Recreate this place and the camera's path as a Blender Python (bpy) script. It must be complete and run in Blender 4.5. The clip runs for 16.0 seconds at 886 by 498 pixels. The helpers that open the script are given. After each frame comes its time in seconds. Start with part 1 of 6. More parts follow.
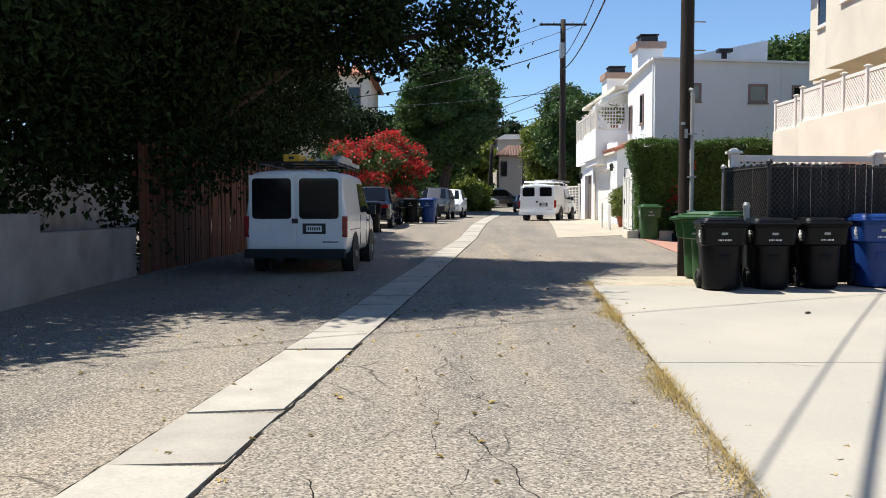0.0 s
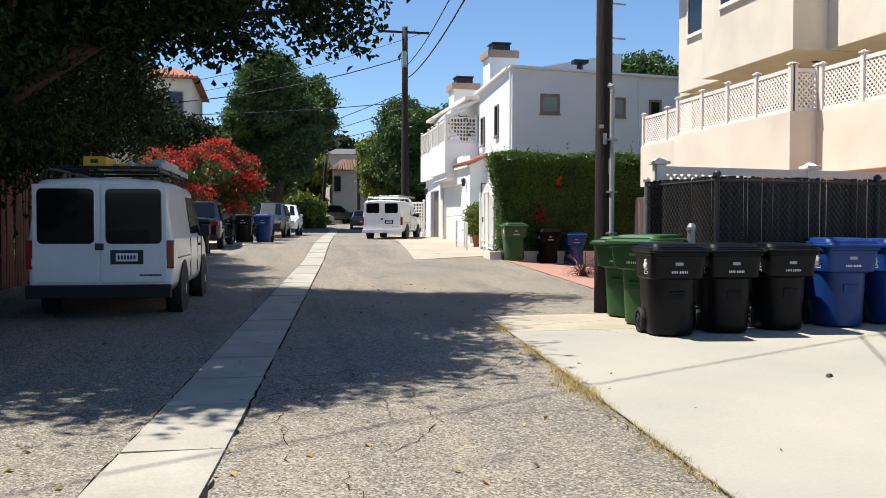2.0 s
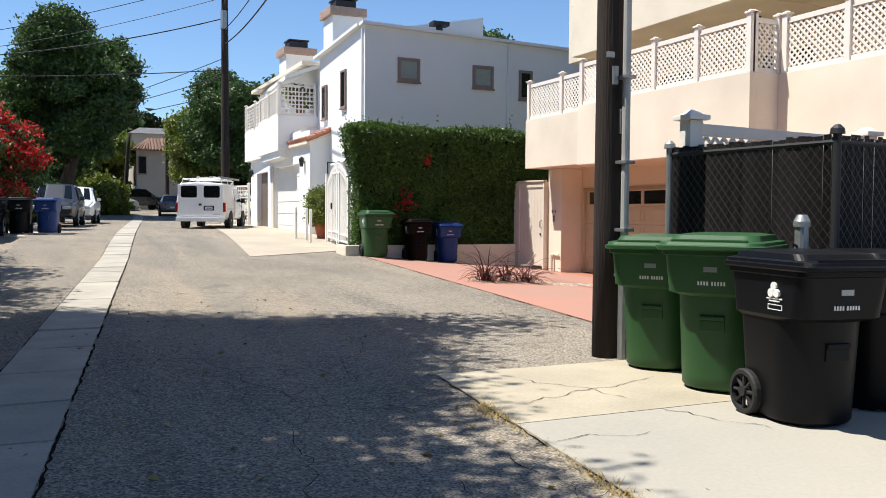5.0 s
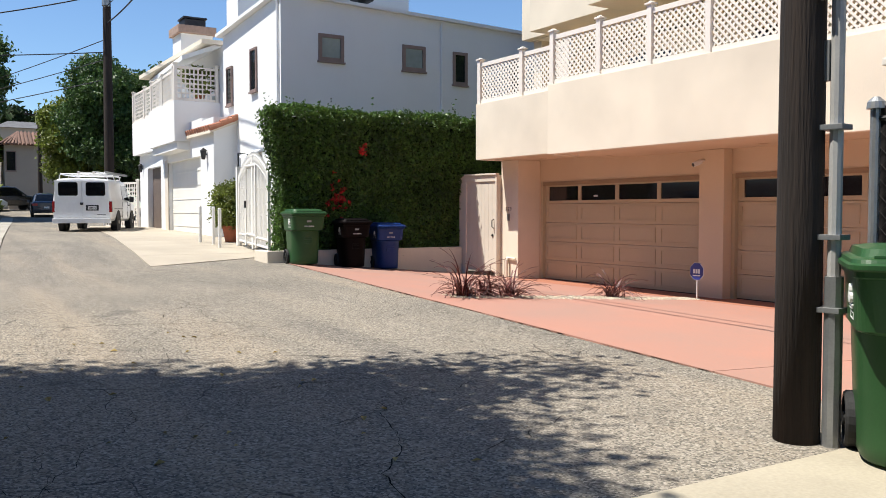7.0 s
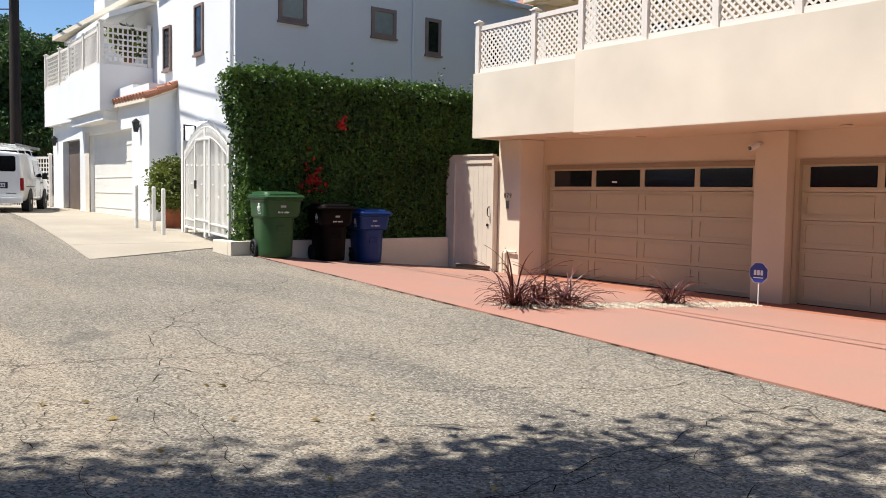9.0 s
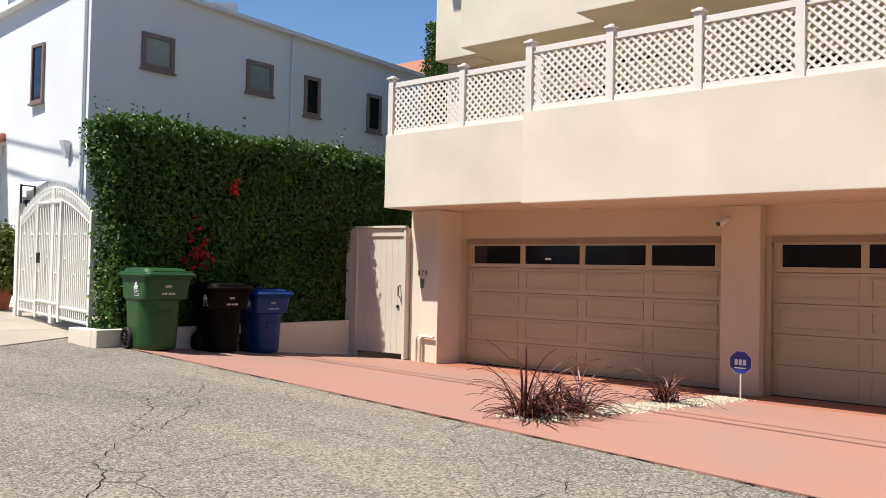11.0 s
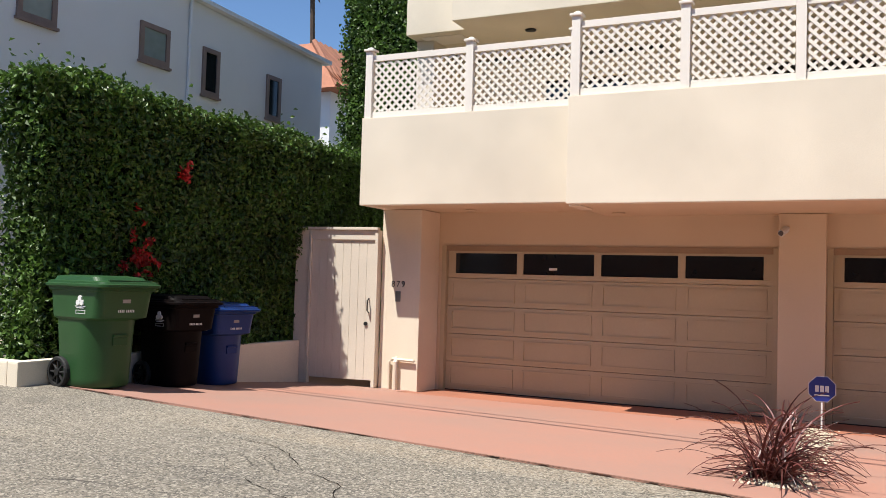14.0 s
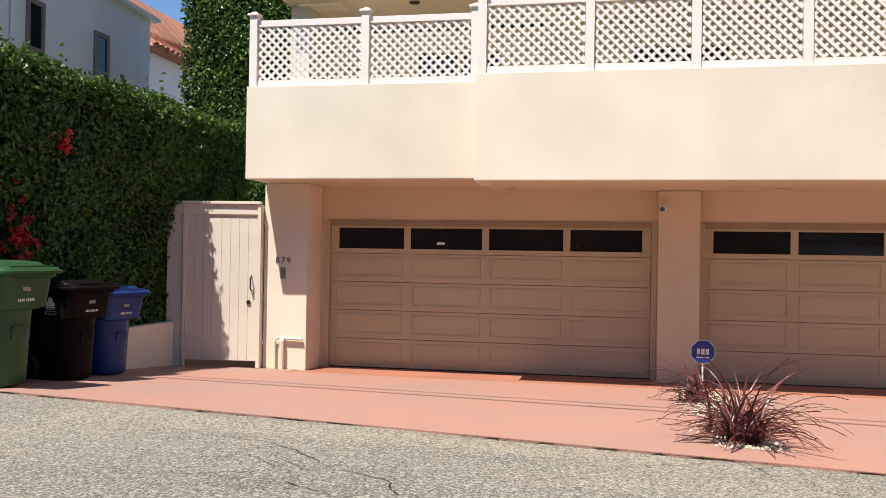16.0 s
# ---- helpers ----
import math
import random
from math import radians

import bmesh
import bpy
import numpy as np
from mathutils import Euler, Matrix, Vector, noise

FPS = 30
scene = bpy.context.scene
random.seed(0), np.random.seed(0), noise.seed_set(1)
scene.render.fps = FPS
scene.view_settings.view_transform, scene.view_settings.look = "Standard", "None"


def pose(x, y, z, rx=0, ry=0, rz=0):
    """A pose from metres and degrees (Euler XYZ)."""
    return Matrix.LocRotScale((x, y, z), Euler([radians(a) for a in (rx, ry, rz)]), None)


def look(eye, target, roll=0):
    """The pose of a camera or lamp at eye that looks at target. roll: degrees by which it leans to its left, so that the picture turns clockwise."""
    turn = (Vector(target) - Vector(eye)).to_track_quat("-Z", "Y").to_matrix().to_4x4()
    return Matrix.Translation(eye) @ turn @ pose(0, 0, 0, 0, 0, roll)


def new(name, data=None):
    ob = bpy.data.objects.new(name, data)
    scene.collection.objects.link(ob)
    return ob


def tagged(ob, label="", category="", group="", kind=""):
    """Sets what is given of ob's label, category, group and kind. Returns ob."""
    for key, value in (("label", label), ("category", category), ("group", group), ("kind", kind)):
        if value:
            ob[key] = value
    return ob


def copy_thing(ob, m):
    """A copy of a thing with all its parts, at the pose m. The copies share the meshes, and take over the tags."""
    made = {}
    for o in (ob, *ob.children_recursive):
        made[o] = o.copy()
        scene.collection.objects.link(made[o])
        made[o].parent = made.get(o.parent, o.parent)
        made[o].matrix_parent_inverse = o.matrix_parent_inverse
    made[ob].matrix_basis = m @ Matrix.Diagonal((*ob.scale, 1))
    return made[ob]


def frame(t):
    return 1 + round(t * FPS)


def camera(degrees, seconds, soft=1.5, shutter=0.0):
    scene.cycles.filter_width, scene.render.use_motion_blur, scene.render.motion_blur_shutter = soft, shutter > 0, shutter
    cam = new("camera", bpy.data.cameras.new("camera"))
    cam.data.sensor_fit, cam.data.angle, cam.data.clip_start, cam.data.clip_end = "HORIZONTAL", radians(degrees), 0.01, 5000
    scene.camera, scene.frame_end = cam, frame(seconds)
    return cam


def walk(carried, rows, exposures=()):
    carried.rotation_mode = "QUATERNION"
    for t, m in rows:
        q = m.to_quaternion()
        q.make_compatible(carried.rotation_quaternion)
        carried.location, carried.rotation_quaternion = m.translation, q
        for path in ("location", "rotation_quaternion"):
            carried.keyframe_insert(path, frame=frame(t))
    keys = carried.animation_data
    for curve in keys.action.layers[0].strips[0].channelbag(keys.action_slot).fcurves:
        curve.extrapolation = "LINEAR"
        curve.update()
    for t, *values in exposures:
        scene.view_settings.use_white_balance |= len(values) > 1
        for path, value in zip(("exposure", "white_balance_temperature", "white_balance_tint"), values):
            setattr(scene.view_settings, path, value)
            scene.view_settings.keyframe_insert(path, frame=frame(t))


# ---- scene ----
cam = camera(54.3, 16.0, soft=0.9)
PATH = [
    (0, (-0.582, -23.263, 1.299), (-0.566, -21.265, 1.207), -0.0),
    (0.5, (-0.796, -22.425, 1.313), (-0.664, -20.433, 1.198), 1.0),
    (1, (-0.876, -21.546, 1.357), (-0.637, -19.563, 1.247), 0.4),
    (1.5, (-0.99, -20.646, 1.347), (-0.596, -18.69, 1.219), -0.1),
    (2, (-1.034, -19.762, 1.38), (-0.622, -17.805, 1.325), 0.1),
    (2.5, (-0.929, -18.898, 1.381), (-0.377, -16.977, 1.308), 0.8),
    (3, (-0.835, -17.998, 1.353), (-0.274, -16.081, 1.242), -0.7),
    (3.5, (-0.851, -17.165, 1.392), (-0.334, -15.237, 1.277), 0.6),
    (4, (-0.82, -16.273, 1.415), (-0.28, -14.349, 1.345), -0.6),
    (4.2, (-0.825, -15.85, 1.392), (-0.255, -13.935, 1.311), -0.6),
    (4.5, (-0.751, -15.378, 1.383), (-0.087, -13.494, 1.301), 0.1),
    (5, (-0.709, -14.414, 1.403), (0.11, -12.591, 1.32), 0.4),
    (5.2, (-0.635, -14.045, 1.371), (0.21, -12.236, 1.259), 0.3),
    (7.5, (-0.387, -10.174, 1.408), (0.693, -8.492, 1.33), -0.5),
    (8, (-0.428, -9.378, 1.405), (0.677, -7.713, 1.322), -1.3),
    (8.2, (-0.416, -9.05, 1.406), (0.721, -7.408, 1.297), -0.5),
    (10.3, (-0.19, -5.932, 1.503), (1.16, -4.462, 1.375), 0.2),
    (10.5, (-0.174, -5.624, 1.489), (1.237, -4.211, 1.377), 0.6),
    (11, (-0.189, -4.945, 1.499), (1.337, -3.653, 1.551), 1.2),
    (11.5, (-0.151, -4.188, 1.512), (1.445, -2.985, 1.582), 1.5),
    (12, (-0.306, -3.544, 1.558), (1.398, -2.499, 1.598), -1.0),
    (12.5, (-0.291, -2.899, 1.541), (1.461, -1.942, 1.653), 0.7),
    (13, (-0.308, -2.269, 1.52), (1.426, -1.276, 1.602), 0.6),
    (13.5, (-0.214, -1.6, 1.491), (1.501, -0.574, 1.576), 1.7),
    (14, (-0.075, -0.933, 1.484), (1.726, -0.066, 1.565), 1.7),
    (14.5, (-0.143, -0.411, 1.575), (1.701, 0.315, 1.843), 0.5),
    (15, (-0.128, 0.073, 1.561), (1.762, 0.701, 1.743), 1.1),
    (15.5, (-0.265, 0.449, 1.582), (1.651, 1.02, 1.634), -0.7),
    (16, (-0.521, 0.634, 1.59), (1.442, 1.015, 1.602), 0.9),
]
walk(cam, [(t, look(eye, target, roll)) for t, eye, target, roll in PATH], exposures=[(0, 0.72), (5, 0.72), (8, 0.62), (11, 0.55), (14, 0.57), (16, 0.64)])

# ---- world, sun ----
SUN = Vector((-0.72, 0.29, 1.62)).normalized()
world = bpy.data.worlds.new("world")
scene.world = world
world.use_nodes = True
wn = world.node_tree.nodes
sky = wn.new("ShaderNodeTexSky")
sky.sky_type = "NISHITA"
sky.sun_disc = False
sky.sun_elevation = math.asin(SUN.z)
sky.sun_rotation = math.atan2(SUN.x, SUN.y)
sky.air_density, sky.dust_density, sky.ozone_density = 1.0, 0.0, 8.0
wn["Background"].inputs["Strength"].default_value = 0.095
world.node_tree.links.new(sky.outputs[0], wn["Background"].inputs["Color"])
sun = new("sun", bpy.data.lights.new("sun", "SUN"))
sun.data.energy, sun.data.angle, sun.data.color = 5.0, radians(0.55), (1.0, 0.96, 0.885)
sun.matrix_world = look(SUN * 60, (0, 0, 0))


# ---- materials ----
def mat(name, col, rough=0.8, var=0.18, scale=3.0, fine=60.0, bump=0.15, metal=0.0, island=0.0, coat=0.0, tint=None, spec=0.5, obj=0.0, trans=0.0, dist=0.01, stretch=1.0):
    """Principled paint with two scales of variation and a fine relief."""
    m = bpy.data.materials.new(name)
    m.use_nodes = True
    n, l = m.node_tree.nodes, m.node_tree.links
    b = n["Principled BSDF"]
    co = n.new("ShaderNodeTexCoord")
    n1, n2 = n.new("ShaderNodeTexNoise"), n.new("ShaderNodeTexNoise")
    n1.inputs["Scale"].default_value, n1.inputs["Detail"].default_value = scale, 5
    n2.inputs["Scale"].default_value, n2.inputs["Detail"].default_value = fine, 3
    mp = n.new("ShaderNodeMapping")
    mp.inputs["Scale"].default_value = (1, 1, stretch)
    l.new(co.outputs["Object"], mp.inputs["Vector"])
    for q in (n1, n2):
        l.new(mp.outputs[0], q.inputs["Vector"])
    mx = n.new("ShaderNodeMix")
    mx.data_type = "RGBA"
    dark = tuple(c * (1 - 2 * var) for c in col) if tint is None else tint
    mx.inputs["A"].default_value, mx.inputs["B"].default_value = (*dark, 1), (*col, 1)
    ad = n.new("ShaderNodeMath")
    ad.operation = "MULTIPLY_ADD"
    l.new(n2.outputs["Fac"], ad.inputs[0])
    ad.inputs[1].default_value = 0.5
    l.new(n1.outputs["Fac"], ad.inputs[2])
    rg = n.new("ShaderNodeMapRange")
    rg.inputs["From Min"].default_value, rg.inputs["From Max"].default_value = 0.45, 1.0
    l.new(ad.outputs[0], rg.inputs["Value"])
    l.new(rg.outputs[0], mx.inputs["Factor"])
    out = mx.outputs["Result"]
    for k, amount in (("i", island), ("o", obj)):
        if amount:
            src = n.new("ShaderNodeNewGeometry").outputs["Random Per Island"] if k == "i" else n.new("ShaderNodeObjectInfo").outputs["Random"]
            hs = n.new("ShaderNodeHueSaturation")
            mr = n.new("ShaderNodeMapRange")
            mr.inputs["To Min"].default_value, mr.inputs["To Max"].default_value = 1 - amount, 1 + amount
            l.new(src, mr.inputs["Value"])
            l.new(mr.outputs[0], hs.inputs["Value"])
            l.new(out, hs.inputs["Color"])
            out = hs.outputs["Color"]
    l.new(out, b.inputs["Base Color"])
    b.inputs["Roughness"].default_value, b.inputs["Metallic"].default_value = rough, metal
    b.inputs["Specular IOR Level"].default_value = spec
    b.inputs["Coat Weight"].default_value = coat
    if trans:
        b.inputs["Transmission Weight"].default_value = 0.0
        tr, ms = n.new("ShaderNodeBsdfTranslucent"), n.new("ShaderNodeMixShader")
        l.new(out, tr.inputs["Color"])
        ms.inputs["Fac"].default_value = trans
        l.new(b.outputs[0], ms.inputs[1])
        l.new(tr.outputs[0], ms.inputs[2])
        l.new(ms.outputs[0], n["Material Output"].inputs["Surface"])
    if bump:
        bp = n.new("ShaderNodeBump")
        bp.inputs["Strength"].default_value, bp.inputs["Distance"].default_value = bump, dist
        l.new(n2.outputs["Fac"], bp.inputs["Height"])
        l.new(bp.outputs[0], b.inputs["Normal"])
    return m


def asphalt():
    """Worn alley asphalt: pale aggregate, patches, alligator cracks."""
    m = bpy.data.materials.new("asphalt")
    m.use_nodes = True
    n, l = m.node_tree.nodes, m.node_tree.links
    b = n["Principled BSDF"]
    co = n.new("ShaderNodeTexCoord").outputs["Object"]

    def noise_of(s, d=4, src=co):
        q = n.new("ShaderNodeTexNoise")
        q.inputs["Scale"].default_value, q.inputs["Detail"].default_value = s, d
        l.new(src, q.inputs["Vector"])
        return q

    def ramp(src, lo, hi, a, c):
        q = n.new("ShaderNodeMapRange")
        for k, v in (("From Min", lo), ("From Max", hi), ("To Min", a), ("To Max", c)):
            q.inputs[k].default_value = v
        l.new(src, q.inputs["Value"])
        return q.outputs[0]

    def mix(f, a, c, mode="MIX"):
        q = n.new("ShaderNodeMix")
        q.data_type, q.blend_type = "RGBA", mode
        if isinstance(f, float):
            q.inputs["Factor"].default_value = f
        else:
            l.new(f, q.inputs["Factor"])
        for k, v in (("A", a), ("B", c)):
            if isinstance(v, tuple):
                q.inputs[k].default_value = (*v, 1)
            else:
                l.new(v, q.inputs[k])
        return q.outputs["Result"]

    big, mid = noise_of(0.35, 6), noise_of(2.2, 5)
    base = mix(ramp(big.outputs["Fac"], 0.35, 0.65, 0, 1), (0.155, 0.138, 0.113), (0.25, 0.217, 0.172))
    base = mix(ramp(mid.outputs["Fac"], 0.4, 0.75, 0, 0.55), base, (0.25, 0.217, 0.165))
    mp = n.new("ShaderNodeMapping")
    mp.inputs["Scale"].default_value = (1.5, 0.13, 1.0)
    l.new(co, mp.inputs["Vector"])
    band = noise_of(1.0, 3, mp.outputs[0])
    base = mix(ramp(band.outputs["Fac"], 0.5, 0.68, 0, 0.7), base, (0.31, 0.25, 0.18))
    base = mix(ramp(band.outputs["Fac"], 0.30, 0.42, 0.6, 0), base, (0.11, 0.10, 0.088))
    stone = n.new("ShaderNodeTexVoronoi")
    stone.inputs["Scale"].default_value = 78
    l.new(co, stone.inputs["Vector"])
    sv = n.new("ShaderNodeSeparateColor")
    l.new(stone.outputs["Color"], sv.inputs[0])
    speck = mix(ramp(sv.outputs[0], 0.4, 1.0, 0.0, 0.7), base, (0.48, 0.43, 0.355))
    speck = mix(ramp(sv.outputs[1], 0.5, 0.85, 0.0, 0.7), speck, (0.04, 0.038, 0.034))
    warp = noise_of(1.6, 4)
    vm = n.new("ShaderNodeVectorMath")
    vm.operation = "MULTIPLY_ADD"
    vm.inputs[1].default_value = (0.45, 0.45, 0)
    l.new(warp.outputs["Color"], vm.inputs[0])
    l.new(co, vm.inputs[2])
    lines = []
    for sc, w, lo, hi, ns in ((0.6, 0.006, 0.50, 0.58, 0.5), (2.7, 0.012, 0.53, 0.61, 0.25)):
        v = n.new("ShaderNodeTexVoronoi")
        v.feature = "DISTANCE_TO_EDGE"
        v.inputs["Scale"].default_value = sc
        l.new(vm.outputs[0], v.inputs["Vector"])
        c = ramp(v.outputs["Distance"], 0.0, w, 1, 0)
        ml = n.new("ShaderNodeMath")
        ml.operation = "MULTIPLY"
        l.new(c, ml.inputs[0])
        l.new(ramp(noise_of(ns, 3).outputs["Fac"], lo, hi, 0, 0.85), ml.inputs[1])
        lines.append(ml.outputs[0])
    mxm = n.new("ShaderNodeMath")
    mxm.operation = "MAXIMUM"
    l.new(lines[0], mxm.inputs[0])
    l.new(lines[1], mxm.inputs[1])
    speck = mix(mxm.outputs[0], speck, (0.035, 0.03, 0.027))
    oil = noise_of(0.9, 6)
    speck = mix(ramp(oil.outputs["Fac"], 0.66, 0.74, 0, 0.5), speck, (0.07, 0.065, 0.06))
    l.new(speck, b.inputs["Base Color"])
    b.inputs["Roughness"].default_value = 0.9
    b.inputs["Specular IOR Level"].default_value = 0.25
    ht = n.new("ShaderNodeMath")
    ht.operation = "SUBTRACT"
    l.new(sv.outputs[0], ht.inputs[0])
    l.new(mxm.outputs[0], ht.inputs[1])
    bp = n.new("ShaderNodeBump")
    bp.inputs["Strength"].default_value, bp.inputs["Distance"].default_value = 0.6, 0.009
    l.new(ht.outputs[0], bp.inputs["Height"])
    l.new(bp.outputs[0], b.inputs["Normal"])
    return m


ASPHALT = asphalt()
GUTTER = mat("gutter concrete", (0.40, 0.37, 0.31), 0.9, 0.16, 2.2, 45, 0.3, obj=0.1)
CONCRETE = mat("driveway concrete", (0.385, 0.35, 0.285), 0.85, 0.2, 0.6, 35, 0.25, tint=(0.30, 0.285, 0.245))
CORNERPAVE = mat("yellowed corner concrete", (0.44, 0.385, 0.285), 0.88, 0.16, 1.3, 45, 0.25)
CREAMPAVE = mat("cream concrete", (0.41, 0.355, 0.275), 0.88, 0.12, 0.8, 50, 0.2)
REDPAVE = mat("red stained concrete", (0.405, 0.19, 0.135), 0.72, 0.12, 0.5, 30, 0.14, tint=(0.31, 0.195, 0.155))
REDDARK = mat("fresh red stained concrete", (0.40, 0.16, 0.095), 0.72, 0.12, 0.9, 35, 0.12)
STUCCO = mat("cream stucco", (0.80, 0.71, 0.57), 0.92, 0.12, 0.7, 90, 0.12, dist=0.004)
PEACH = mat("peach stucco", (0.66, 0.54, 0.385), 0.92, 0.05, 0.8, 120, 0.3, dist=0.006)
WHITE = mat("white stucco", (0.80, 0.80, 0.79), 0.9, 0.04, 0.7, 110, 0.3, dist=0.006)
VINYL = mat("white vinyl", (0.80, 0.74, 0.66), 0.5, 0.03, 2, 30, 0.03)
GDOOR = mat("beige garage door paint", (0.50, 0.42, 0.28), 0.6, 0.06, 1.2, 40, 0.06)
GHEAD = mat("brown door head trim", (0.34, 0.24, 0.15), 0.7, 0.12, 2, 40, 0.08)
GDOORW = mat("white door paint", (0.80, 0.78, 0.72), 0.6, 0.04, 1.2, 40, 0.05)
GATEP = mat("cream painted boards", (0.74, 0.66, 0.55), 0.7, 0.08, 1.5, 40, 0.1)
WROUGHT = mat("white painted iron", (0.82, 0.80, 0.75), 0.5, 0.04, 3, 40, 0.05)
BROWNW = mat("brown window frame", (0.27, 0.19, 0.16), 0.6, 0.12, 4, 50, 0.1)
BROWND = mat("brown door", (0.16, 0.12, 0.10), 0.6, 0.15, 3, 40, 0.1)
GLASS = mat("dark glass", (0.015, 0.017, 0.02), 0.06, 0.1, 2, 10, 0.0, spec=0.6)
GLASSG = mat("pale frosted glass", (0.28, 0.33, 0.31), 0.2, 0.1, 3, 10, 0.0, spec=0.6)
GLASSB = mat("tinted car glass", (0.006, 0.007, 0.008), 0.05, 0.1, 2, 10, 0.0, spec=0.35)
TILE = mat("red roof tile", (0.37, 0.15, 0.085), 0.8, 0.15, 6, 50, 0.2, obj=0.22, island=0.22)
TILEB = mat("weathered brown roof tile", (0.22, 0.125, 0.09), 0.85, 0.2, 6, 50, 0.2, island=0.3)
BRICKCAP = mat("brick chimney cap", (0.40, 0.28, 0.22), 0.85, 0.15, 8, 60, 0.3)
METALD = mat("dark metal", (0.05, 0.05, 0.052), 0.5, 0.2, 6, 60, 0.05, metal=0.6)
GALV = mat("galvanised steel", (0.36, 0.37, 0.37), 0.45, 0.12, 8, 70, 0.05, metal=0.7)
GREYPVC = mat("grey conduit", (0.40, 0.39, 0.37), 0.55, 0.1, 6, 60, 0.05)
POLEW = mat("creosoted pole timber", (0.036, 0.022, 0.015), 0.9, 0.4, 9, 60, 0.7, tint=(0.007, 0.005, 0.004), dist=0.02, stretch=0.05)
BARK = mat("bark", (0.10, 0.07, 0.05), 0.95, 0.25, 5, 30, 0.8, dist=0.03)
SLAT = mat("dark privacy slat", (0.014, 0.012, 0.012), 0.55, 0.2, 3, 40, 0.08, obj=0.7, spec=0.2)
WIRE = mat("galvanised wire", (0.13, 0.12, 0.115), 0.55, 0.1, 5, 40, 0.0, metal=0.3)
CABLE = mat("black cable", (0.015, 0.015, 0.016), 0.6, 0.1, 5, 40, 0.0)
BINGREEN = mat("green bin plastic", (0.026, 0.085, 0.027), 0.45, 0.12, 2.5, 70, 0.05, spec=0.3)
BINBLACK = mat("black bin plastic", (0.0045, 0.005, 0.0065), 0.42, 0.15, 2.5, 70, 0.05, spec=0.16)
BINMAROON = mat("dark brown bin plastic", (0.006, 0.004, 0.004), 0.55, 0.15, 2.5, 70, 0.05, spec=0.08)
BINBLUE = mat("blue bin plastic", (0.008, 0.04, 0.18), 0.42, 0.12, 2.5, 70, 0.05, spec=0.3)
RUBBER = mat("black rubber", (0.013, 0.013, 0.013), 0.75, 0.2, 6, 60, 0.15)
LABELW = mat("white print", (0.75, 0.75, 0.73), 0.6, 0.05, 10, 60, 0.0)
VANW = mat("white car paint", (0.78, 0.78, 0.77), 0.3, 0.05, 1.5, 12, 0.02, coat=0.5)
CARBLACK = mat("black car paint", (0.012, 0.014, 0.018), 0.22, 0.1, 1.5, 12, 0.0, coat=0.6)
CARGREY = mat("grey car paint", (0.035, 0.037, 0.04), 0.3, 0.1, 1.5, 12, 0.0, coat=0.5)
CARSILVER = mat("silver car paint", (0.42, 0.45, 0.48), 0.3, 0.05, 1.5, 12, 0.0, coat=0.5)
CARBLUE = mat("navy car paint", (0.02, 0.035, 0.06), 0.25, 0.1, 1.5, 12, 0.0, coat=0.6)
CHROME = mat("chrome", (0.62, 0.62, 0.62), 0.2, 0.05, 4, 20, 0.0, metal=1.0)
REDLENS = mat("red lens", (0.30, 0.012, 0.012), 0.15, 0.1, 6, 30, 0.0, spec=0.7)
CLEARLENS = mat("clear lens", (0.55, 0.56, 0.58), 0.1, 0.05, 6, 30, 0.0, spec=0.8)
YELLOW = mat("yellow ladder fibreglass", (0.72, 0.42, 0.02), 0.5, 0.08, 5, 30, 0.05)
HEDGE = mat("hedge leaves", (0.10, 0.19, 0.03), 0.45, 0.3, 1.3, 20, 0.0, island=0.55, trans=0.28)
# near-black: the shade deep between hedge leaves, put into the core's colour
HEDGECORE = mat("hedge inner shade", (0.014, 0.022, 0.008), 1.0, 0.2, 6, 30, 0.4, spec=0.0)
OAK = mat("dark tree leaves", (0.028, 0.05, 0.012), 0.75, 0.3, 1.0, 20, 0.0, island=0.5, trans=0.1, spec=0.2)
LEAF = mat("tree leaves", (0.085, 0.16, 0.036), 0.5, 0.3, 0.6, 20, 0.0, island=0.5, trans=0.25)
LEAFY = mat("yellow green leaves", (0.22, 0.27, 0.04), 0.5, 0.3, 0.8, 20, 0.0, island=0.4, trans=0.3)
REDLEAF = mat("bougainvillea bracts", (0.66, 0.045, 0.035), 0.6, 0.25, 1.2, 20, 0.0, island=0.55, trans=0.3)
CORDY = mat("burgundy strap leaves", (0.15, 0.042, 0.034), 0.4, 0.25, 4, 30, 0.0, island=0.5, trans=0.15)
STRAW = mat("dry grass", (0.42, 0.31, 0.11), 0.9, 0.2, 3, 40, 0.0, island=0.4, trans=0.2)
GRAVEL = mat("pale gravel", (0.66, 0.58, 0.44), 0.9, 0.15, 9, 60, 0.1, island=0.35)
REDWOOD = mat("redwood fence boards", (0.17, 0.058, 0.026), 0.85, 0.25, 5, 50, 0.4, obj=0.25, stretch=0.07)
GREYBLOCK = mat("grey rendered wall", (0.32, 0.30, 0.275), 0.95, 0.28, 1.4, 40, 0.3)
TAUPE = mat("taupe stucco", (0.40, 0.35, 0.29), 0.92, 0.06, 0.6, 80, 0.2)
SIGNBLUE = mat("blue sign enamel", (0.02, 0.035, 0.22), 0.35, 0.05, 5, 40, 0.0)
TERRA = mat("terracotta", (0.42, 0.13, 0.06), 0.85, 0.15, 8, 60, 0.2)
CRACK = mat("crack dirt", (0.03, 0.026, 0.022), 1.0, 0.3, 8, 40, 0.0, spec=0.0)
SHINGLE = mat("grey roofing", (0.16, 0.16, 0.165), 0.95, 0.2, 2, 50, 0.4)


